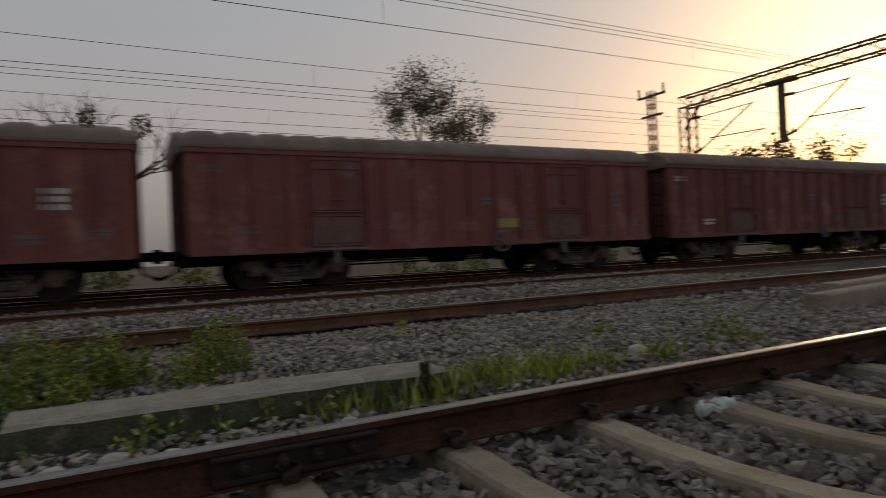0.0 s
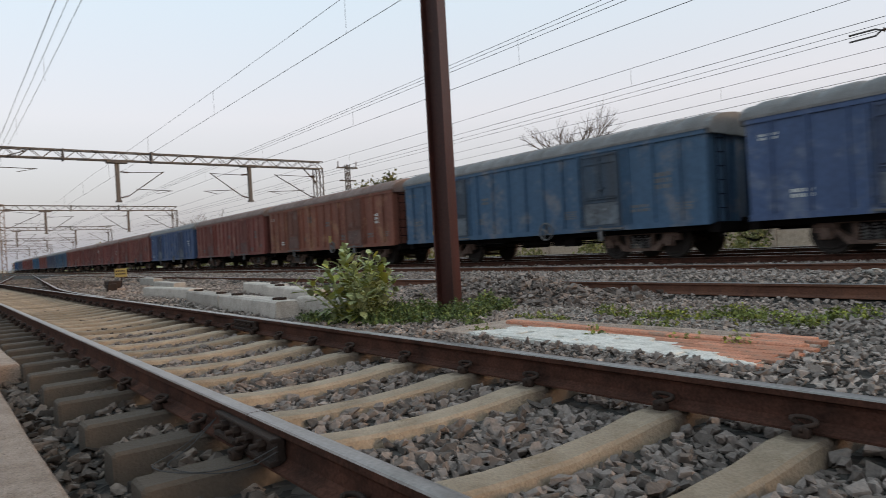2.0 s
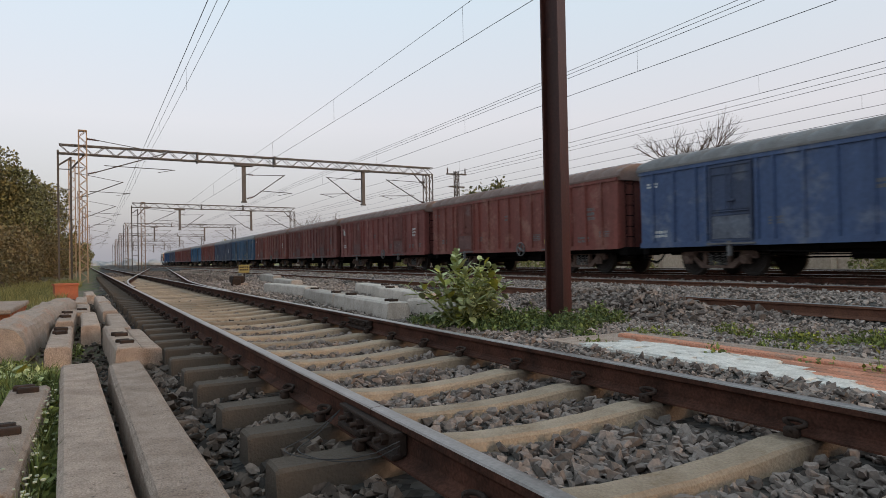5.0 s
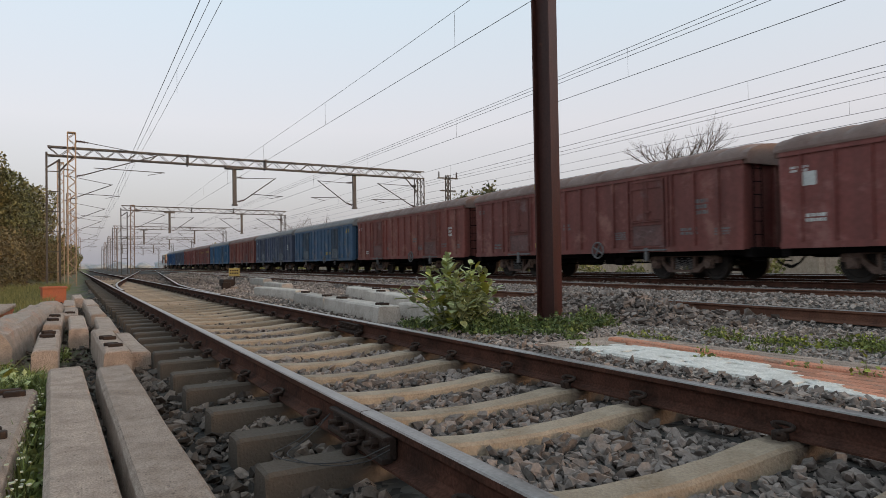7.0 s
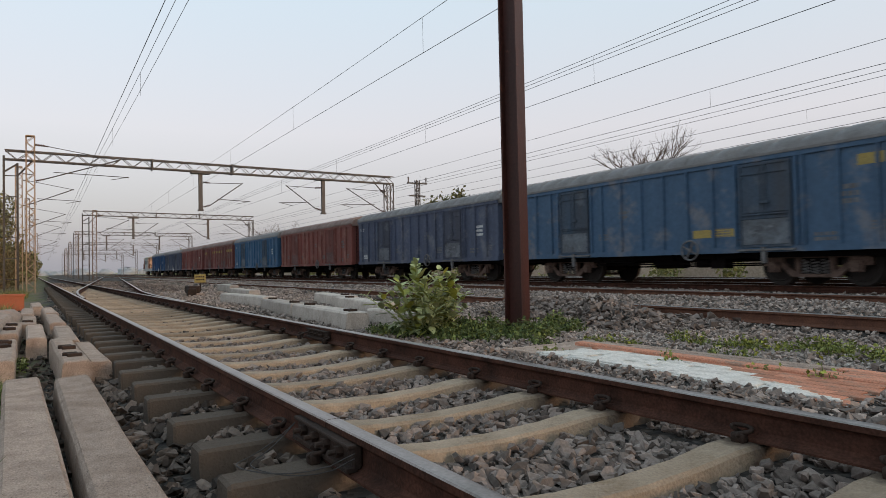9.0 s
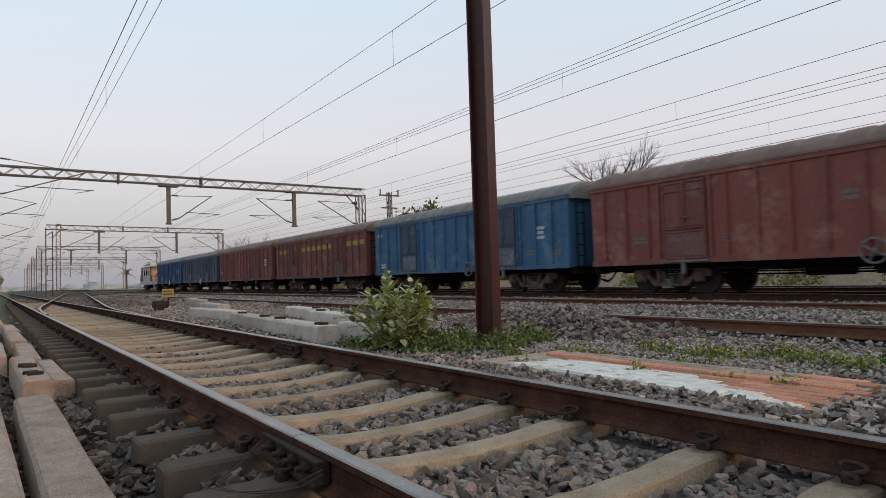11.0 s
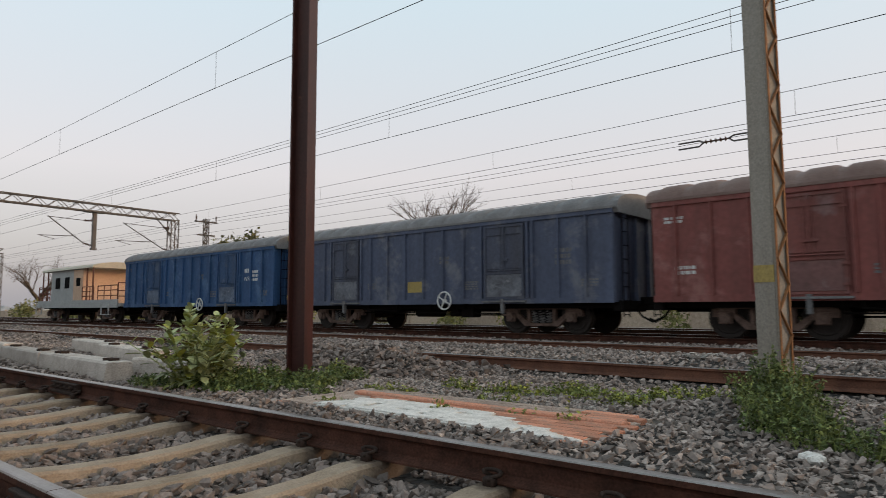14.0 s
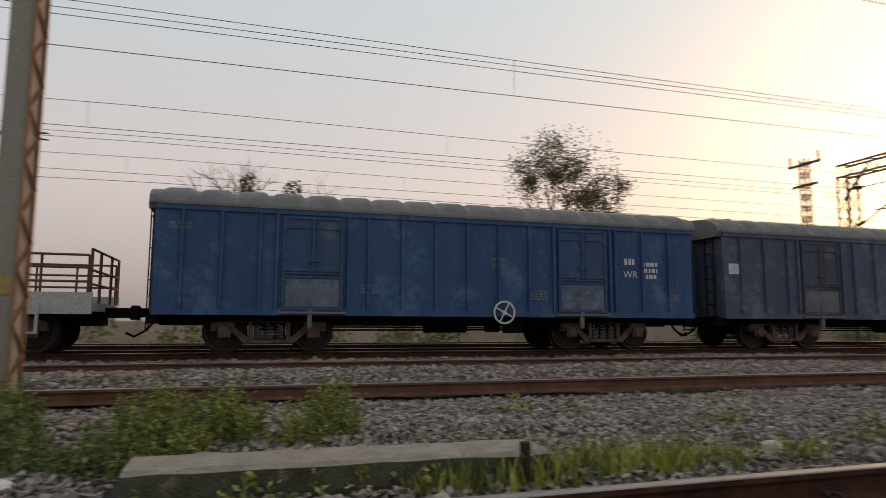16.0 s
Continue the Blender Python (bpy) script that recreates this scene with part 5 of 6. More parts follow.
def fallen_wall():
    """A rough stone-faced ridge of old walling on the verge."""
    t = thing("old_wall", "rough rounded remnant of pinkish masonry wall on the verge", "wall")
    v, f, n, m = [], [], 60, 13
    r = random.Random(3)
    for i in range(n + 1):
        x = -8.3 - 6.6 * i / n
        yc = -2.2 + 0.35 * i / n
        for j in range(m):
            a = pi * j / (m - 1)
            s = 1 + 0.10 * noise.noise(Vector((x * 1.3, j * 0.9, 1))) + 0.06 * noise.noise(Vector((x * 8, j * 2.3, 4)))
            v.append((x, yc - 0.27 * s * cos(a) * abs(cos(a)) ** -0.35 if abs(cos(a)) > 1e-6 else yc, -0.30 + 0.48 * s * sin(a) ** 0.55))
    for i in range(n):
        f += [(i * m + j, i * m + j + 1, i * m + m + j + 1, i * m + m + j) for j in range(m - 1)]
    f += [tuple(range(m)), tuple(range(len(v) - 1, len(v) - m - 1, -1))]
    k = Mesh()
    k.add(v, f)
    part("body", k, material("pinkish_masonry", (0.38, 0.29, 0.24), 0.95, second=(0.24, 0.185, 0.15), scale=7, amount=0.9, fine=60, bump=1.2, third=(0.40, 0.23, 0.165), third_scale=2, third_from=0.55), t)
    t2 = thing("low_wall", "low crumbling red brick wall with a grey cement cap on the verge", "wall")
    for row in range(5):
        for i in range(13):
            x = -16.6 + 0.235 * i + (0.11 if row % 2 else 0.0)
            k = Mesh()
            k.box(x, x + 0.226, -2.84 + r.uniform(-0.008, 0.008), -2.62 + r.uniform(-0.008, 0.008), -0.40 + row * 0.078, -0.33 + row * 0.078, b=0.005)
            part("brick", k, M["terracotta"], t2)
    k = Mesh()
    k.box(-16.7, -13.4, -3.4, -2.845, -0.40, 0.0, b=0.02)
    k.box(-16.72, -13.38, -3.42, -2.58, -0.008, 0.075, b=0.02)
    part("cap", k, M["old_concrete"], t2, "grey cement cap")


def terracotta_bin():
    t = thing("terracotta_trough", "square terracotta-red trough standing on the verge", "trough", at=pose(-23.2, -2.15, -0.28, 0, 0, 8) @ Matrix.Diagonal((0.75, 0.75, 0.8, 1)))
    k = Mesh()
    for a, b, c, d in ((-0.45, 0.45, -0.42, -0.34), (-0.45, 0.45, 0.34, 0.42), (-0.45, -0.37, -0.34, 0.34), (0.37, 0.45, -0.34, 0.34)):
        k.box(a, b, c, d, 0.0, 0.62)
    k.box(-0.40, 0.40, -0.36, 0.36, 0.0, 0.3)
    part("body", k, M["terracotta"], t)
    r = Mesh()
    r.box(-0.49, 0.49, -0.46, -0.34, 0.60, 0.68, b=0.01)
    r.box(-0.49, 0.49, 0.34, 0.46, 0.60, 0.68, b=0.01)
    r.box(-0.49, -0.37, -0.34, 0.34, 0.60, 0.68, b=0.01)
    r.box(0.37, 0.49, -0.34, 0.34, 0.60, 0.68, b=0.01)
    part("rim", r, M["terracotta"], t)


def yellow_sign():
    t = thing("trackside_sign", "small yellow trackside board on a short post", "sign", at=pose(-27.5, 4.15, -0.05, 0, 0, 62) @ Matrix.Diagonal((0.75, 0.75, 0.95, 1)))
    k = Mesh()
    k.box(-0.03, 0.03, -0.03, 0.03, 0, 0.75)
    part("post", k, M["iron"], t)
    b = Mesh()
    b.box(-0.30, 0.30, -0.05, -0.03, 0.45, 0.80, b=0.008)
    board = part("board", b, M["yellow_paint"], t)
    w = Mesh()
    for z in (0.70, 0.58):
        for i in range(5):
            w.box(-0.24 + i * 0.10, -0.17 + i * 0.10, -0.055, -0.05, z - 0.03, z + 0.03)
    part("marking", w, M["iron"], board)


def point_machine():
    t = thing("point_box", "dark iron point machine box beside the turnout", "point machine", at=pose(-24.5, 3.3, -0.1, 0, 0, 1))
    k = Mesh()
    k.box(-0.9, 0.6, -0.25, 0.3, 0.0, 0.16, b=0.02)
    part("base", k, M["old_concrete"], t)
    k = Mesh()
    k.box(-0.35, 0.4, -0.2, 0.2, 0.16, 0.42, b=0.03)
    part("case", k, M["iron"], t)
    k = Mesh()
    k.box(0.5, 0.75, -0.3, 0.0, -0.05, 0.33, b=0.02)
    part("relay_box", k, M["iron"], t)


fallen_wall()
terracotta_bin()
yellow_sign()
point_machine()


# ---- brick crossing ----
def paving():
    t = thing("brick_paving", "sunken orange brick paving with a smear of limewash beside the rail", "paving", at=pose(0, 0, -0.03))
    r = random.Random(8)
    k = Mesh()
    k.box(-0.1165, 0.1165, -0.0566, 0.0566, -0.07, 0.0, b=0.003)
    red = k.data("brick", [M["brick"]])
    white = red.copy()
    white.materials.clear()
    white.materials.append(M["lime"])
    grey = red.copy()
    grey.materials.clear()
    grey.materials.append(M["old_concrete"])
    row = 0
    y = 2.90
    while y < 4.15:
        x = -5.0 + (0.117 if row % 2 else 0.0) + (0.5 if y > 3.7 else 0)
        end = -1.60 - 0.10 * (y - 2.9)
        while x < end:
            lime_edge = 3.46 + 0.03 * (x + 4.4) if x < -2.9 else 3.50 - 0.52 * (x + 2.9)
            is_white = (y < lime_edge and x > -4.55 + (y - 2.9) * 0.5) or (y > 3.75 and x < -2.2)
            if not (r.random() < 0.06 or (x < -4.4 and r.random() < 0.35)):
                z = 0.030 + 0.006 * sin(x * 2 + y * 3) + r.uniform(-0.0012, 0.0012) - (0.03 if x < -4.3 else 0)
                part("brick", (grey if y > 3.7 else white) if is_white else red, None, t, at=pose(x, y, z, r.uniform(-0.25, 0.25), r.uniform(-0.25, 0.25), 1 + r.uniform(-0.3, 0.3)))
            x += 0.234
        y += 0.114
        row += 1
    e = Mesh()
    e.box(-4.75, -1.72, 3.60, 3.72, -0.05, 0.052, b=0.012)
    part("kerb", e, M["brick"], t, "raised brick-red kerb strip")
    # the crust: a thin sheet with a ragged edge
    nx, ny = 90, 26
    v, f, put = [], [], {}
    for i in range(nx):
        for j in range(ny):
            x, y = -4.62 + 2.95 * i / nx, 2.87 + 0.75 * j / ny
            edge = 3.42 + 0.03 * (x + 4.4) if x < -2.9 else 3.46 - 0.50 * (x + 2.9)
            start = -4.5 + 0.6 * (y - 2.87)
            ragged = 0.10 * noise.noise(Vector((x * 3.5, y * 5, 0))) + 0.05 * noise.noise(Vector((x * 11, y * 11, 3)))
            if y < edge + ragged and x > start + ragged and noise.noise(Vector((x * 6, y * 9, 7))) < 0.42:
                put[i, j] = True
    for i, j in put:
        cell = []
        for di, dj in ((0, 0), (1, 0), (1, 1), (0, 1)):
            x, y = -4.62 + 2.95 * (i + di) / nx, 2.87 + 0.75 * (j + dj) / ny
            cell.append((x, y, 0.040 + 0.006 * sin(x * 2 + y * 3) + 0.004 * noise.noise(Vector((x * 9, y * 9, 1)))))
        o = len(v)
        v += cell
        f.append((o, o + 1, o + 2, o + 3))
    bm = bmesh.new()
    me = link_mesh("lime_crust", v, f, M["lime"], True)
    bm.from_mesh(me)
    bmesh.ops.remove_doubles(bm, verts=bm.verts, dist=1e-4)
    top = bmesh.ops.extrude_face_region(bm, geom=bm.faces[:])
    for q in [g_ for g_ in top["geom"] if isinstance(g_, bmesh.types.BMVert)]:
        q.co.z -= 0.015
    bmesh.ops.recalc_face_normals(bm, faces=bm.faces)
    bm.to_mesh(me)
    bm.free()
    part("lime_crust", me, None, t, "crust of white limewash")
    bed = Mesh()
    bed.box(-5.0, -1.70, 2.88, 4.10, -0.14, 0.018)
    part("bed", bed, M["old_concrete"], t)


paving()


# ---- plants ----
def leaf_quads(centres, size, rnd, tilt=1.0, up=0.0):
    """Small folded leaves at the centres; returns verts and faces."""
    c = np.asarray(centres, float)
    n = len(c)
    g = np.random.RandomState(rnd)
    d = g.normal(size=(n, 3)) * (1, 1, tilt)
    d[:, 2] += up
    d /= np.linalg.norm(d, axis=1)[:, None]
    s = np.cross(d, g.normal(size=(n, 3)))
    s /= np.linalg.norm(s, axis=1)[:, None]
    nn = np.cross(d, s)
    L = size * g.uniform(0.6, 1.4, (n, 1))
    W = L * 0.32
    v = np.stack([c, c + d * L * 0.5 + s * W + nn * L * 0.08, c + d * L + nn * -0.05 * L, c + d * L * 0.5 - s * W + nn * L * 0.08], 1).reshape(-1, 3)
    i = np.arange(n)[:, None] * 4
    return v, np.concatenate([i + np.array([[0, 1, 2]]), i + np.array([[0, 2, 3]])], 0)


def weeds(label, spots, size, height, count, mats, seed, name="weed_patch"):
    """Clumps of weeds: thin stalks and many small leaves. spots: x, y, rx, ry, share of height."""
    t = thing(name, label, "weeds")
    g = np.random.RandomState(seed)
    pools = [[] for _ in mats]
    stalk = Mesh()
    for x, y, rx, ry, hs in spots:
        n_st = max(6, int(count * rx * ry * 10))
        for _ in range(n_st):
            a, q = g.uniform(0, 2 * pi), math.sqrt(g.uniform(0, 1))
            bx, by = x + rx * q * cos(a), y + ry * q * sin(a)
            bz = float(land(bx, by)) - 0.01
            h = height * hs * g.uniform(0.45, 1.1) * (1.1 - 0.55 * q)
            lx, ly = g.normal(0, 0.18 * h), g.normal(0, 0.18 * h)
            pts = [(bx, by, bz), (bx + lx * 0.4, by + ly * 0.4, bz + h * 0.55), (bx + lx, by + ly, bz + h)]
            stalk.tube(pts, [0.005, 0.004, 0.002], 3)
            kind = g.randint(len(mats))
            m_ = max(4, int(h / size * 3.2))
            for j in range(m_):
                u = (j + 1) / m_
                pools[kind].append((bx + lx * u + g.normal(0, size * 0.45), by + ly * u + g.normal(0, size * 0.45), bz + h * u * 0.97 + g.normal(0, size * 0.2)))
    tagged(part("stalk_mass", stalk, M["leaf"], t, tidy=False), kind="stuff")
    for i, (p, m_) in enumerate(zip(pools, mats)):
        if p:
            v, f = leaf_quads(p, size, seed * 7 + i, 0.7, 0.25)
            me = link_mesh("foliage", v.tolist(), f.tolist(), m_)
            tagged(part("foliage", me, None, t), kind="stuff")
    return t


weeds("low green creeping weeds round the foot of the rusty post", [(-6.75, 3.25, 0.75, 0.45, 1.0), (-5.85, 3.9, 0.4, 0.35, 0.9), (-7.3, 2.75, 0.5, 0.3, 0.6), (-6.1, 4.6, 0.35, 0.3, 1.0), (-5.5, 3.5, 0.5, 0.12, 0.5), (-6.2, 3.3, 0.5, 0.2, 0.7), (-6.55, 3.7, 0.45, 0.3, 1.0), (-7.0, 3.35, 0.4, 0.35, 1.1), (-6.45, 2.95, 0.5, 0.16, 0.8)], 0.045, 0.27, 85, [M["leaf_deep"], M["leaf"], M["leaf_deep"]], 1)
weeds("mats of bright green weeds growing on the old paving", [(-4.2, 4.72, 0.32, 0.16, 1), (-3.5, 4.85, 0.45, 0.22, 1), (-2.85, 5.0, 0.45, 0.22, 1.1), (-2.3, 4.8, 0.3, 0.2, 0.9), (-3.3, 4.2, 0.3, 0.1, 0.7), (-1.9, 5.3, 0.5, 0.2, 0.9), (-4.7, 4.1, 0.4, 0.12, 0.6), (-2.6, 3.62, 0.12, 0.06, 0.7), (-3.35, 3.4, 0.1, 0.06, 0.8), (-2.15, 3.6, 0.14, 0.06, 0.8), (-4.6, 3.15, 0.3, 0.1, 0.5)], 0.04, 0.17, 75, [M["leaf"], M["leaf_yellow"]], 2)
# the deep green here carries the shade low round the mast
weeds("dense leafy weeds round the grey mast", [(-1.0, 5.0, 0.32, 0.40, 1.15), (-0.75, 4.3, 0.3, 0.4, 0.9), (-0.45, 3.85, 0.25, 0.25, 0.6), (0.05, 3.6, 0.25, 0.28, 0.8)], 0.034, 0.44, 105, [M["leaf_deep"], M["leaf_deep"], M["leaf"]], 3)
weeds("yellow-green flowering weeds behind the concrete slab", [(0.25, 4.55, 0.34, 0.35, 1.15), (0.75, 4.6, 0.32, 0.3, 1.0), (0.4, 4.1, 0.3, 0.25, 0.7), (1.55, 4.55, 0.26, 0.3, 1.1), (1.25, 4.2, 0.2, 0.2, 0.6)], 0.032, 0.46, 110, [M["leaf_yellow"], M["leaf_yellow"], M["leaf"]], 4)
weeds("small green weeds along the slab", [(0.7, 2.75, 0.35, 0.12, 0.8), (1.3, 2.78, 0.35, 0.12, 1.0), (1.95, 2.78, 0.4, 0.1, 0.7), (5.6, 3.0, 0.35, 0.3, 1.0), (4.4, 3.05, 0.3, 0.15, 0.8), (5.1, 4.3, 0.3, 0.2, 0.9), (4.1, 5.2, 0.15, 0.12, 1.2), (3.6, 5.6, 0.2, 0.15, 1.0)], 0.05, 0.24, 22, [M["leaf"], M["leaf_yellow"]], 5)


def grass(label, spots, height, count, mats, seed):
    """Tufts of blades."""
    t = thing("grass_tuft", label, "grass", kind="stuff")
    g = np.random.RandomState(seed)
    v, f = [], []
    for x, y, rx, ry, hs in spots:
        for _ in range(int(count * rx * ry * 10)):
            a, q = g.uniform(0, 2 * pi), math.sqrt(g.uniform(0, 1))
            bx, by = x + rx * q * cos(a), y + ry * q * sin(a)
            bz = float(land(bx, by)) - 0.01
            h = height * hs * g.uniform(0.4, 1.1)
            dx, dy = g.normal(0, 0.35 * h, 2)
            w = 0.004 + 0.006 * g.uniform()
            wx, wy = w * cos(a * 3), w * sin(a * 3)
            o = len(v)
            v += [(bx - wx, by - wy, bz), (bx + wx, by + wy, bz), (bx + dx * 0.4 + wx * 0.8, by + dy * 0.4 + wy * 0.8, bz + h * 0.6), (bx + dx * 0.4 - wx * 0.8, by + dy * 0.4 - wy * 0.8, bz + h * 0.6), (bx + dx, by + dy, bz + h)]
            f += [(o, o + 1, o + 2, o + 3), (o + 3, o + 2, o + 4)]
    tagged(part("grass_mass", link_mesh("grass_mass", v, f, mats), None, t), kind="stuff")


grass("bright green grass round the end of the slab", [(2.75, 2.85, 0.3, 0.18, 1.0), (3.35, 2.9, 0.5, 0.2, 1.0), (2.2, 2.72, 0.5, 0.1, 0.9), (3.9, 2.95, 0.35, 0.18, 0.6), (4.7, 2.95, 0.2, 0.12, 0.9)], 0.24, 260, M["leaf_yellow"], 11)
grass("green grass between the spare sleepers", [(-4.6, -1.47, 1.1, 0.05, 1.0), (-3.2, -1.45, 0.9, 0.06, 1.1), (-6.6, -1.75, 0.6, 0.25, 0.9), (-5.6, -2.1, 0.6, 0.3, 0.8), (-7.4, -2.3, 0.8, 0.35, 0.8), (-3.6, -1.95, 0.8, 0.2, 0.9)], 0.22, 420, M["leaf"], 12)
grass("dry rough grass on the verge", [(-12, -3.2, 4.0, 1.2, 1.0), (-20, -4.0, 6.0, 2.0, 1.0), (-30, -5.0, 7.0, 2.5, 1.3), (-26, -2.6, 5.0, 0.7, 1.0), (-36, -3.2, 7.0, 1.2, 1.2)], 0.35, 26, M["leaf_dry_grass"], 13)
weeds("leafy weeds with white flowers among the spare sleepers", [(-4.3, -1.46, 0.9, 0.06, 1.0), (-6.3, -1.68, 0.35, 0.16, 1.0), (-7.1, -1.95, 0.5, 0.2, 0.9), (-3.0, -1.42, 0.6, 0.05, 1.0), (-8.6, -1.45, 0.5, 0.08, 0.7)], 0.05, 0.24, 60, [M["leaf"], M["leaf"], M["leaf_pale"]], 6)


def flowers():
    t = thing("flower_heads", "tiny white flower heads among the weeds", "flowers", kind="stuff")
    g = np.random.RandomState(21)
    k = Mesh()
    for _ in range(90):
        x, y = g.uniform(-5.2, -2.4), -1.46 + g.normal(0, 0.05)
        k.disc((x, y, g.uniform(-0.12, -0.01)), 0.006 + 0.004 * g.uniform(), "z", 0.006, 6)
    tagged(part("flower_mass", k, M["flower"], t, tidy=False), kind="stuff")


flowers()


def oval_leaf(length, mat):
    v, f = [(0, 0, 0)], []
    for u, w in ((0.15, 0.16), (0.4, 0.29), (0.7, 0.26), (0.9, 0.12)):
        v += [(u, -w, 0.05), (u, 0, 0.0), (u, w, 0.05)]
    v.append((1.0, 0, -0.05))
    v = [(a * length, b * length, c * length - 0.10 * length * a * a) for a, b, c in v]
    f = [(0, 1, 2), (0, 2, 3)]
    for i in range(3):
        o = 1 + i * 3
        f += [(o, o + 3, o + 4, o + 1), (o + 1, o + 4, o + 5, o + 2)]
    f += [(10, 13, 11), (11, 13, 12)]
    return link_mesh("leaf", v, f, mat, True)


def milkweed(x, y, stems, height, label, seed):
    """A broad-leaved shrub: upright stems with pairs of thick pale leaves."""
    t = thing("shrub", label, "shrub", at=pose(x, y, float(land(x, y)) - 0.02))
    g = random.Random(seed)
    leaves = [oval_leaf(L, M[m_]) for L in (0.12, 0.16, 0.19) for m_ in ("leaf_pale", "leaf_pale", "leaf_yellow")]
    for s in range(stems):
        a = g.uniform(0, 2 * pi)
        lean = g.uniform(0.08, 0.78) * min(1.0, height + 0.2)
        h = height * g.uniform(0.55, 1.0) * (1.1 - lean * 0.6)
        top = Vector((cos(a) * lean, sin(a) * lean, h))
        pts = [Vector((cos(a) * 0.08, sin(a) * 0.08, 0)), top * 0.5 + Vector((cos(a) * 0.03, sin(a) * 0.03, 0.03)), top]
        k = Mesh()
        k.tube(pts, [0.012, 0.009, 0.005], 5)
        part("stem", k, M["leaf_pale"], t)
        n = int(h / 0.062)
        for i in range(n):
            u = 0.12 + 0.88 * (i + 0.5) / n
            p = pts[0].lerp(top, u)
            for side in (0, 1):
                if g.random() < 0.12:
                    continue
                part("leaf", leaves[g.randrange(3) * 3 + g.randrange(3)] if u < 0.85 else leaves[g.randrange(3)], None, t,
                     at=pose(*p, 0, g.uniform(-60, 5) if u > 0.5 else g.uniform(-30, 30), math.degrees(a) + i * 90 + side * 180 + g.uniform(-30, 30)))
    return t


milkweed(-6.85, 2.95, 38, 1.0, "broad-leaved pale green shrub beside the rusty post", 2)
milkweed(-6.9, -1.75, 4, 0.22, "young broad-leaved plant among spare sleepers", 6)


# ---- trees ----
def branches(k, base, direction, length, radius, depth, g, tips, spread=0.6, split=(2, 4), droop=0.0, shrink=0.72):
    d = Vector(direction).normalized()
    pts, rs, p = [Vector(base)], [radius], Vector(base)
    seg = 3
    for i in range(seg):
        d = (d + Vector((g.uniform(-1, 1), g.uniform(-1, 1), g.uniform(-0.6, 0.9) - droop)) * 0.16).normalized()
        p = p + d * length / seg
        pts.append(p.copy())
        rs.append(radius * (1 - 0.45 * (i + 1) / seg))
        if depth <= 1:
            tips.append(p.copy())
    k.tube(pts, rs, 6 if depth > 2 else 4 if depth > 0 else 3)
    if depth == 0:
        return
    for _ in range(g.randint(*split)):
        nd = (d + Vector((g.uniform(-1, 1), g.uniform(-1, 1), g.uniform(-0.5, 0.8) - droop)) * spread).normalized()
        branches(k, pts[-1] if g.random() < 0.6 else pts[-2], nd, length * shrink * g.uniform(0.75, 1.15), rs[-1] * 0.8, depth - 1, g, tips, spread, split, droop, shrink)


def tree(x, y, height, crown, label, seed, leaf=None, count=0, size=0.3, depth=4, trunk=0.35, spread=0.7, forks=(2, 3), clumps=(), group="trees behind the train", droop=0.0, fuzz=0.9, shrink=0.72, reach=1.45, ball=None):
    """crown: share of the height above which limbs part. clumps: dense balls of growth (dx, dz, r, n)."""
    t = thing("tree", label, "tree", group, at=pose(x, y, -0.3))
    g = random.Random(seed)
    k, tips = Mesh(), []
    fork = height * crown
    k.tube([(0, 0, 0), (g.uniform(-.1, .1) * fork * 0.3, 0, fork * 0.5), (0, 0, fork)], [trunk, trunk * 0.8, trunk * 0.65], 8)
    first = (height - fork) * (1 - shrink) / (1 - shrink ** (depth + 1)) * reach
    for i in range(5):
        a = 2 * pi * i / 5 + g.uniform(-0.4, 0.4)
        branches(k, (0, 0, fork * g.uniform(0.8, 1.0)), (cos(a) * spread, sin(a) * spread, 0.9), first, trunk * 0.5, depth, g, tips, spread, forks, droop, shrink)
    part("trunk", k, M["bark"], t, tidy=False)
    if leaf or clumps or ball:
        r = np.random.RandomState(seed)
        c = np.array(tips)
        pts = np.zeros((0, 3))
        if leaf and count:
            pts = c[r.randint(len(c), size=count)] + r.normal(0, fuzz * 0.4, (count, 3))
        if ball:
            zc, rx, rz, n = ball
            q = r.normal(size=(n, 3))
            q = q / np.linalg.norm(q, axis=1)[:, None] * r.uniform(0.15, 1, (n, 1)) ** 0.45
            gaps = np.array([noise.noise(Vector(p_) * 3.1) for p_ in q])
            q = q[gaps > -0.12] * (rx, rx, rz)
            pts = np.concatenate([pts, q + (0, 0, zc)])
        for dx, dz, rad, n in clumps:
            q = r.normal(size=(n, 3))
            q = q / np.linalg.norm(q, axis=1)[:, None] * rad * r.uniform(0.3, 1, (n, 1)) ** 0.5
            pts = np.concatenate([pts, q * (1, 1, 1.25) + (dx, 0, dz)])
        v, f = leaf_quads(pts, size, seed + 5)
        tagged(part("crown", link_mesh("crown", v.tolist(), f.tolist(), M[leaf or "leaf_dry"]), None, t), kind="stuff")
    return t


tree(24.8, 46, 16.8, 0.42, "rounded sparse-leaved tree behind the train", 4, "leaf_dry", 8000, 0.19, 6, 0.42, 0.8, fuzz=0.75, reach=1.02, ball=(12.4, 5.0, 5.0, 2300))
tree(1.2, 60, 15.6, 0.5, "bare tree with two dense dark clumps", 8, None, 0, 0.3, 4, 0.6, 0.9, forks=(3, 4), clumps=((-0.8, 13.6, 0.8, 160), (3.2, 13.2, 0.9, 200)))
tree(-49, 55, 15.8, 0.45, "bare winter tree behind the train", 12, None, 0, 0.4, 4, 0.6, 0.7, forks=(3, 4), reach=1.2)
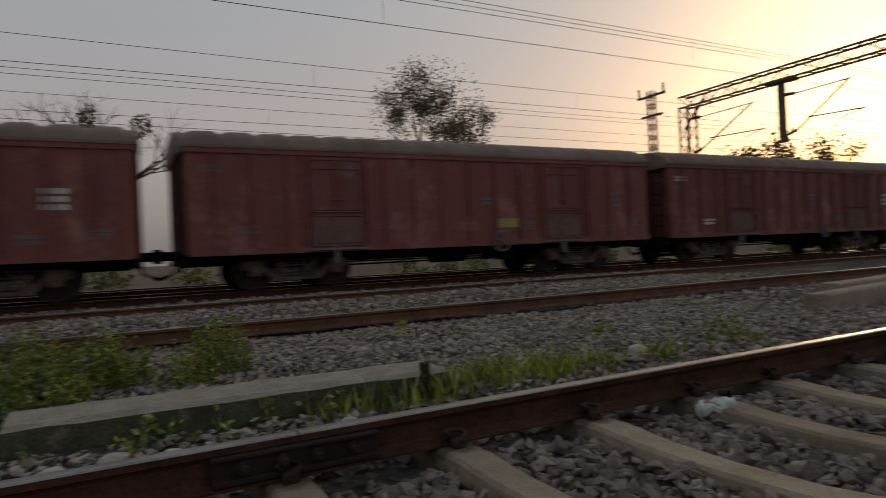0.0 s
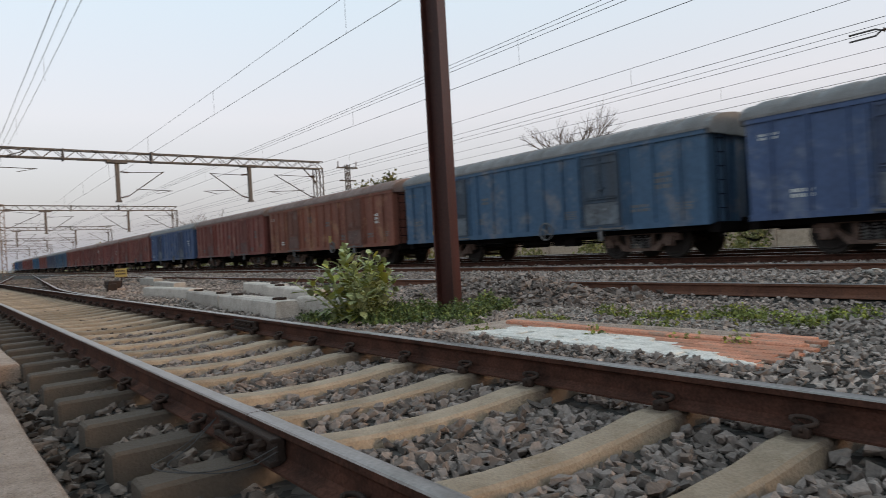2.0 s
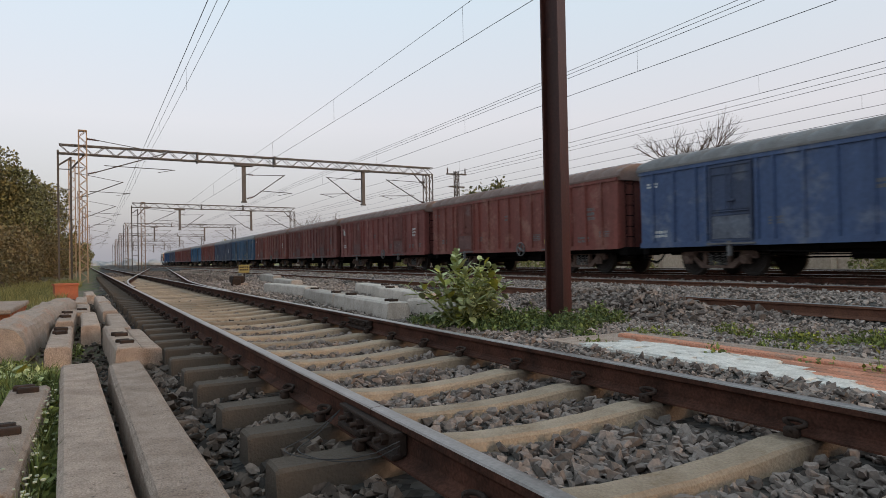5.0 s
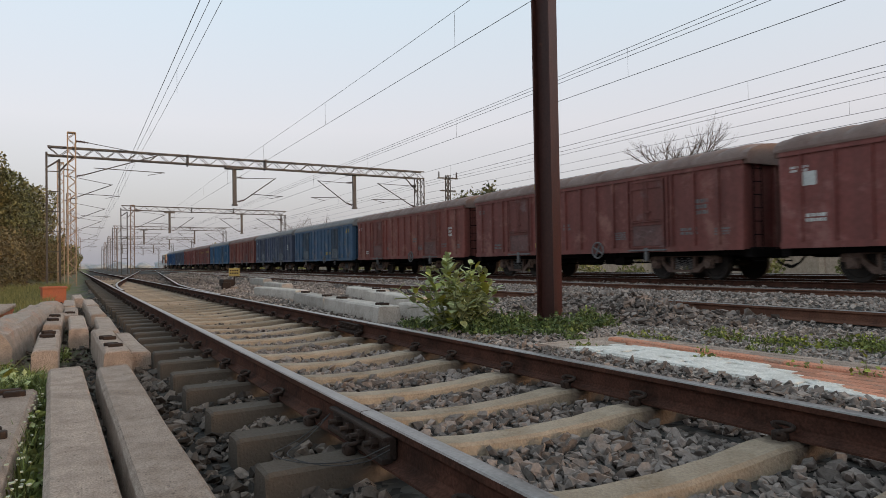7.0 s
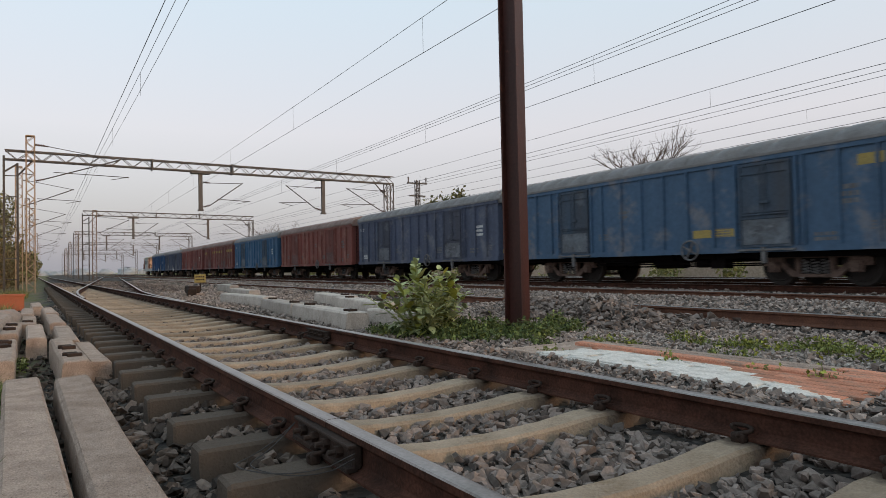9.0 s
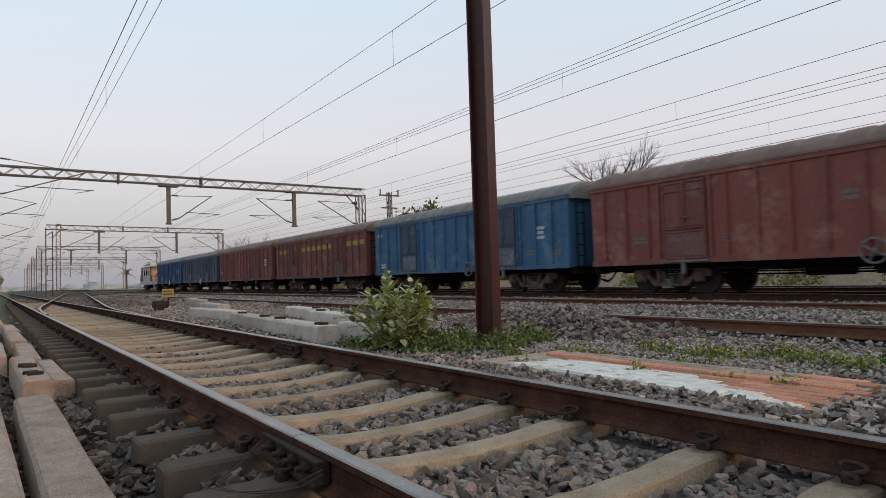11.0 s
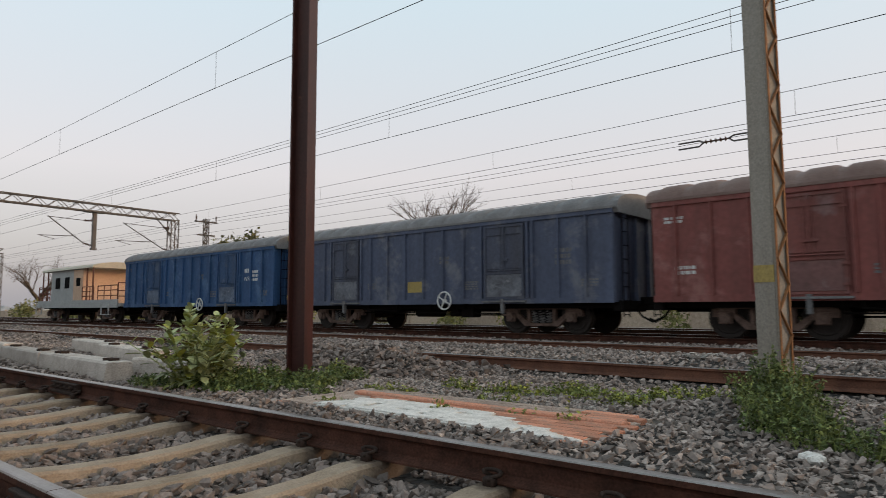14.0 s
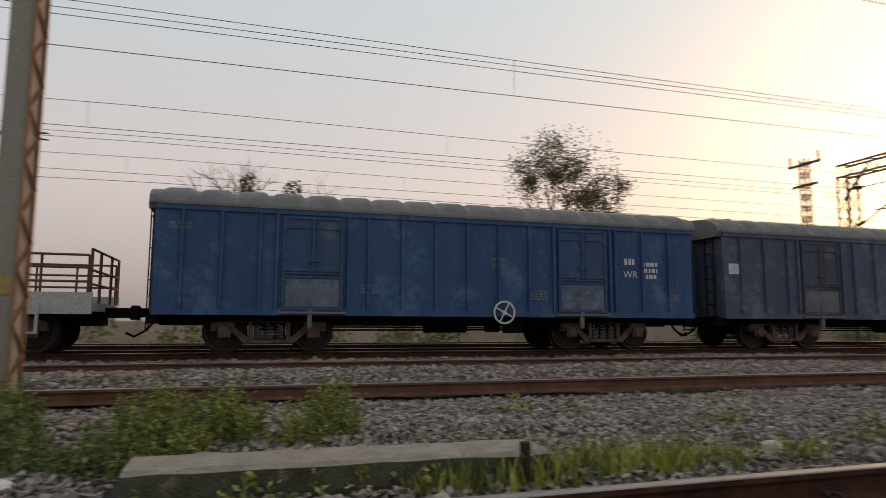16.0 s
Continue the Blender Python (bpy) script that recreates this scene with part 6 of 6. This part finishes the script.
tree(-63, 38, 8.2, 0.3, "leafy green tree behind the train", 15, "leaf_dark", 2600, 0.45, 3, 0.3, 0.8)
tree(-118, 36, 9.2, 0.35, "bare spreading tree behind the train", 17, None, 0, 0.4, 4, 0.6, 1.0, forks=(3, 4))
tree(62, 40, 11.0, 0.3, "bare spreading tree against the sunset", 19, "leaf_dry", 1500, 0.4, 4, 0.35, 1.1)
tree(74, 47, 12.5, 0.3, "bare spreading tree against the sunset", 23, "leaf_dry", 1500, 0.4, 4, 0.35, 1.1)
tree(42, 50, 10.8, 0.35, "small leafy tree behind the train", 29, "leaf_dark", 1600, 0.45, 3, 0.3, 0.9)


def palm(x, y, h, seed):
    t = thing("palm_tree", "date palm against the hazy sky", "palm", "palms", at=pose(x, y, -0.3))
    k = Mesh()
    k.tube([(0, 0, 0), (0.2, 0, h * 0.5), (0.1, 0, h)], [0.35, 0.28, 0.3], 8)
    part("trunk", k, M["bark"], t)
    g = random.Random(seed)
    for i in range(20):
        a, up = g.uniform(0, 2 * pi), g.uniform(-0.3, 1.2)
        L = 4.4 * g.uniform(0.8, 1.1)
        f = Mesh()
        prev = Vector((0.1, 0, h))
        for j in range(6):
            u = (j + 1) / 6
            p = Vector((cos(a) * L * u * cos(up * 0.8), sin(a) * L * u * cos(up * 0.8), h + L * (sin(up) * u - 0.5 * u * u)))
            f.beam(prev, p, 0.8 * (1.05 - u), 0.12)
            prev = p
        part("frond", f, M["leaf_dark"], t)


tree(-228, 39, 7.0, 0.3, "dark leafy tree beside the far track", 33, "leaf_dark", 1500, 0.6, 3, 0.3, 0.8)
palm(-290, 38, 6.6, 2)


def thicket(name, label, spots, leaf, size, seed, category="bushes"):
    """A joined mass of leaves round uneven lobes: x, y, z, r, count."""
    t = thing(name, label, category, kind="stuff")
    r = np.random.RandomState(seed)
    pts = []
    for x, y, z, rad, n in spots:
        for _ in range(5):
            o = r.normal(0, rad * 0.45, 3)
            rr = rad * r.uniform(0.4, 0.75)
            q = r.normal(size=(n // 5, 3))
            q = q / np.linalg.norm(q, axis=1)[:, None] * rr * r.uniform(0.5, 1, (n // 5, 1)) ** 0.4
            pts.append(q * (1, 1, 0.9) + np.array([x, y, z]) + o * (1, 1, 0.8))
    pts = np.concatenate(pts)
    pts = pts[pts[:, 2] > -0.3]
    v, f = leaf_quads(pts, size, seed + 3)
    tagged(part("foliage", link_mesh("foliage", v.tolist(), f.tolist(), M[leaf]), None, t), kind="stuff")
    k = Mesh()
    for x, y, z, rad, n in spots:
        if z > 1.5:
            k.tube([(x, y, -0.4), (x + 0.2, y, z * 0.6), (x - 0.1, y, z)], [0.22, 0.16, 0.08], 6)
    if k.v:
        part("trunk_mass", k, M["bark"], t, tidy=False)


gl = random.Random(31)
thicket("woods", "dense dark green trees on the verge beside the portal", [(-36 - i * 4.5 + gl.uniform(-1, 1), -7.0 - (i % 3) * 2.4 - max(0, 2 - i) * 0.8, h, 2.5, 4800) for i in range(10) for h in (2.4, 5.2, 7.0 - i * 0.15)], "leaf_dark", 0.20, 41, "trees")
thicket("bushes", "dry brown-green bushes under the verge trees", [(-24 - i * 3.3, -4.9 - (i % 2) * 1.2 - max(0, 5 - i) * 0.35, 1.0 + 0.5 * (i % 3), 1.8, 2000) for i in range(16)], "leaf_dry", 0.15, 42)
thicket("bushes", "dry brown-green bushes beside the far masts", [(-75 - i * 6, -4.6 - (i % 2) * 1.5, 1.2 + 0.9 * (i % 3), 2.0, 700) for i in range(14)], "leaf_dark", 0.4, 43)
thicket("hedge", "rough green growth along the boundary behind the train", [(-70 + i * 3.1, 27 + (i % 3) * 2.0, 0.0 + 0.35 * gl.random(), 1.0, 320) for i in range(44)], "leaf_dry_grass", 0.22, 44)
thicket("hedge", "rough green growth along the boundary behind the train", [(-190 + i * 6.0, 29 + (i % 3) * 3.0, 0.3, 1.6, 300) for i in range(20)], "leaf_dry_grass", 0.4, 45)


def boundary_wall():
    t = thing("boundary_wall", "long low buff boundary wall with upright piers behind the train", "wall")
    for i in range(60):
        x = -140 + i * 4.0
        k = Mesh()
        k.box(x, x + 3.7, 33.0, 33.15, -0.4, 0.85)
        part("wall_panel", k, M["old_concrete"], t)
        p = Mesh()
        p.box(x + 3.7, x + 4.0, 32.92, 33.23, -0.4, 1.0)
        part("pier", p, M["old_concrete"], t)


boundary_wall()


def far_woods():
    """Distant woods on the horizon, an uneven line of low crowns."""
    # the haze of distance is mixed into this pale blue-grey
    pale = material("haze_tinted_woods", (0.27, 0.285, 0.30), 1.0, second=(0.32, 0.33, 0.34), scale=0.05, fine=0.4, bump=0)
    t = thing("far_woods", "hazy distant woods along the horizon", "woods", kind="stuff")
    r = np.random.RandomState(5)
    k = Mesh()
    for i in range(150):
        a = radians(r.uniform(55, 100))
        d = r.uniform(420, 700)
        x, y, rad = -sin(a) * d, cos(a) * d, r.uniform(2.0, 4.6)
        v, f, n, m = [], [], 9, 5
        for j in range(m):
            e = pi / 2 * j / (m - 1)
            for q in range(n):
                s = rad * (1 + 0.25 * r.uniform(-1, 1))
                v.append((x + s * 1.5 * cos(e) * cos(2 * pi * q / n), y + s * 1.5 * cos(e) * sin(2 * pi * q / n), -0.5 + s * 0.9 * sin(e)))
        for j in range(m - 1):
            f += [(j * n + q, j * n + (q + 1) % n, j * n + n + (q + 1) % n, j * n + n + q) for q in range(n)]
        k.add(v, f)
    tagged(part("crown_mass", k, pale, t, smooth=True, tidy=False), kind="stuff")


far_woods()


# ---- ballast stones ----
def stone_shapes(n, corners):
    """Angular stones: hulls of a few random points."""
    g = random.Random(17)
    out = []
    for _ in range(n):
        bm = bmesh.new()
        sx, sy, sz = g.uniform(0.9, 1.25), g.uniform(0.75, 1.0), g.uniform(0.55, 0.85)
        for _ in range(corners):
            d = Vector((g.gauss(0, 1), g.gauss(0, 1), g.gauss(0, 1))).normalized()
            d /= max(abs(d.x), abs(d.y), abs(d.z)) ** 0.6
            bm.verts.new((d.x * sx * 0.85, d.y * sy * 0.85, d.z * sz * 0.85))
        bmesh.ops.convex_hull(bm, input=bm.verts)
        for v in [v for v in bm.verts if not v.link_faces]:
            bm.verts.remove(v)
        bmesh.ops.triangulate(bm, faces=bm.faces)
        bm.verts.index_update()
        out.append((np.array([v.co[:] for v in bm.verts]), np.array([[v.index for v in f.verts] for f in bm.faces])))
        bm.free()
    return out


SHAPES = stone_shapes(24, 10)
FAR_SHAPES = stone_shapes(24, 7)          # plainer stones for the beds further off
SL = np.array(sorted(SLEEPERS))


def keep(x, y):
    """Where no rail, sleeper top, paving, slab or post stands."""
    w = y - SLANT * x
    ok = (abs(w - NEAR) > 0.085) & (abs(w - FAR) > 0.085) & (abs(y - MID) > 0.10) & (abs(y - SIDE) > 0.10)
    near = SL[np.clip(np.searchsorted(SL, x), 1, len(SL) - 1)]
    prev = SL[np.clip(np.searchsorted(SL, x) - 1, 0, len(SL) - 1)]
    dist = np.minimum(abs(x - near), abs(x - prev))
    ok &= ~((w > -0.56) & (w < 2.30) & (dist < 0.118))
    ok &= ~((x > -5.0) & (x < -1.62) & (y > 2.85) & (y < 4.12))
    ok &= ~((x > 0.2) & (x < 2.75) & (y > 2.8) & (y < 3.35))
    return ok


def scatter(name, label, x0, x1, y0, y1, per_m2, size, seed, lift=0.75, mat="stone", shapes=FAR_SHAPES):
    r = np.random.RandomState(seed)
    n = int((x1 - x0) * (y1 - y0) * per_m2)
    x, y = r.uniform(x0, x1, n), r.uniform(y0, y1, n)
    ok = keep(x, y)
    x, y = x[ok], y[ok]
    n = len(x)
    s = size * np.clip(r.lognormal(0, 0.32, n), 0.5, 1.9)
    z = land(x, y) + s * lift * r.uniform(0.2, 1.0, n)
    V, Fc, base = [], [], 0
    kind = r.randint(len(shapes), size=n)
    for q, (sv, sf) in enumerate(shapes):
        idx = np.where(kind == q)[0]
        if not len(idx):
            continue
        a, b = r.uniform(0, 2 * pi, len(idx)), r.normal(0, 0.38, len(idx))
        ca, sa, cb, sb = np.cos(a), np.sin(a), np.cos(b), np.sin(b)
        p = sv[None] * s[idx][:, None, None]
        px = p[..., 0] * cb[:, None] + p[..., 2] * sb[:, None]
        pz = -p[..., 0] * sb[:, None] + p[..., 2] * cb[:, None]
        qx = px * ca[:, None] - p[..., 1] * sa[:, None]
        qy = px * sa[:, None] + p[..., 1] * ca[:, None]
        V.append(np.stack([qx + x[idx][:, None], qy + y[idx][:, None], pz + z[idx][:, None]], -1).reshape(-1, 3))
        Fc.append((sf[None] + (base + np.arange(len(idx)) * len(sv))[:, None, None]).reshape(-1, 3))
        base += len(idx) * len(sv)
    V, Fc = np.concatenate(V), np.concatenate(Fc)
    me = bpy.data.meshes.new(name)
    me.vertices.add(len(V))
    me.vertices.foreach_set("co", V.ravel())
    me.loops.add(Fc.size)
    me.loops.foreach_set("vertex_index", Fc.ravel().astype(np.int32))
    me.polygons.add(len(Fc))
    me.polygons.foreach_set("loop_start", np.arange(0, Fc.size, 3, dtype=np.int32))
    me.polygons.foreach_set("use_smooth", [False] * len(Fc))
    me.materials.append(M[mat])
    me.update(calc_edges=True)
    return tagged(new(name, me), label, "ballast", kind="stuff")


LOOSE = "loose angular grey ballast stones"
scatter("ballast", LOOSE + " between the near rails", -9.0, 7.0, 0.0, 2.55, 680, 0.029, 1, shapes=SHAPES)
scatter("ballast", "greasy dark ballast stones along the outer side of the near rail", -9.0, 5.0, -0.98, 0.0, 560, 0.031, 11, mat="stone_dark", shapes=SHAPES)
# dark stones here stand for the shade in the gaps between far sleepers
scatter("ballast", LOOSE + " along the near track", -28.0, -9.0, -0.95, 2.55, 200, 0.030, 2, 0.35, "stone_dark")
scatter("ballast", LOOSE + " beyond the near track", -10.0, 9.0, 2.3, 6.9, 500, 0.026, 3, mat="stone_pale")
scatter("ballast", LOOSE + " beyond the near track further off", -30.0, -10.0, 2.3, 6.9, 150, 0.034, 4, 0.7, "stone_pale")
scatter("ballast", LOOSE + " beyond the near track further off", 9.0, 20.0, 2.3, 6.9, 110, 0.034, 5, 0.7, "stone_pale")
scatter("ballast", LOOSE + " between the sidings", -22.0, 14.0, 7.05, 11.25, 160, 0.033, 6, 0.7, "stone_pale")
scatter("ballast", LOOSE + " beside the train", -26.0, 18.0, 11.45, 14.9, 80, 0.040, 7, 0.7, "stone_pale")
scatter("ballast", LOOSE + " banked against the brick paving", -5.2, -1.4, 2.45, 2.86, 420, 0.029, 10, 1.0)
scatter("ballast", "brownish broken stones heaped beside the siding", -8.8, -5.0, 5.1, 6.85, 230, 0.05, 8, 1.0)
scatter("ballast", "fine pale chippings behind the old paving", -5.8, -2.2, 4.15, 5.1, 700, 0.018, 12, 0.9, "stone_white")
scatter("ballast", "whitish chippings spilt between the sidings", -3.2, -1.6, 8.1, 9.2, 260, 0.034, 13, 0.9, "stone_white")
scatter("ballast", LOOSE + " between the sidings further off", -70.0, -22.0, 5.0, 14.5, 25, 0.05, 9, 0.6, "stone_pale")


scatter("ballast", "dark ballast and dirt between the spare sleepers", -9.0, -0.6, -2.0, -0.98, 260, 0.026, 14, 0.8, "stone_dark")
scatter("ballast", "dark ballast and dirt between the spare sleepers further off", -24.0, -9.0, -2.0, -0.95, 110, 0.034, 15, 0.7, "stone_dark")
scatter("ballast", LOOSE + " round the turnout", -75.0, -28.0, -1.2, 5.0, 22, 0.055, 16, 0.6)


def single_stones():
    """The stones nearest to the eye, each for itself."""
    t = thing("loose_stones", "single loose grey ballast stones lying between the near rails", "stones")
    meshes = []
    for v, f in SHAPES:
        meshes.append(link_mesh("stone", (v * 0.042).tolist(), f.tolist(), M["stone_ob"]))
    r = np.random.RandomState(77)
    k = 0
    while k < 300:
        x, y = r.uniform(-4.5, 4.5), r.uniform(0.15, 1.6)
        if not keep(np.array([x]), np.array([y]))[0]:
            continue
        part("stone", meshes[r.randint(len(meshes))], None, t, at=pose(x, y, float(land(x, y)) + 0.035, r.uniform(-30, 30), r.uniform(-30, 30), r.uniform(0, 360)))
        k += 1


single_stones()


# ---- what moves ----
TRAIN_SLIP = [(0.0, 0.36), (0.5, 0.30), (1.0, 0.08), (2.0, -0.08), (3.5, -0.6), (6.0, -0.55), (7.0, -0.55), (7.5, -0.85), (8.0, -1.0), (8.5, -0.85), (9.0, -0.6), (12.0, 0.0), (13.5, 0.2), (14.0, 0.2), (14.5, -0.1), (15.0, -0.05), (15.5, -0.20), (16.0, -0.18)]


def train_at(t):
    """Where the last coupling stands at t seconds."""
    return TAIL - SPEED * (16.0 - t) + float(np.interp(t, [a for a, _ in TRAIN_SLIP], [b for _, b in TRAIN_SLIP]))


def motions():
    times = [i * 0.5 for i in range(33)]
    for i, w in enumerate(TRAIN):
        walk(w, [(t, pose(train_at(t) + PITCH * (i + 0.5), TRAIN_Y, RAIL_TOP)) for t in times])
    walk(van, [(t, pose(train_at(t) - 7.05, TRAIN_Y, RAIL_TOP)) for t in times])


motions()
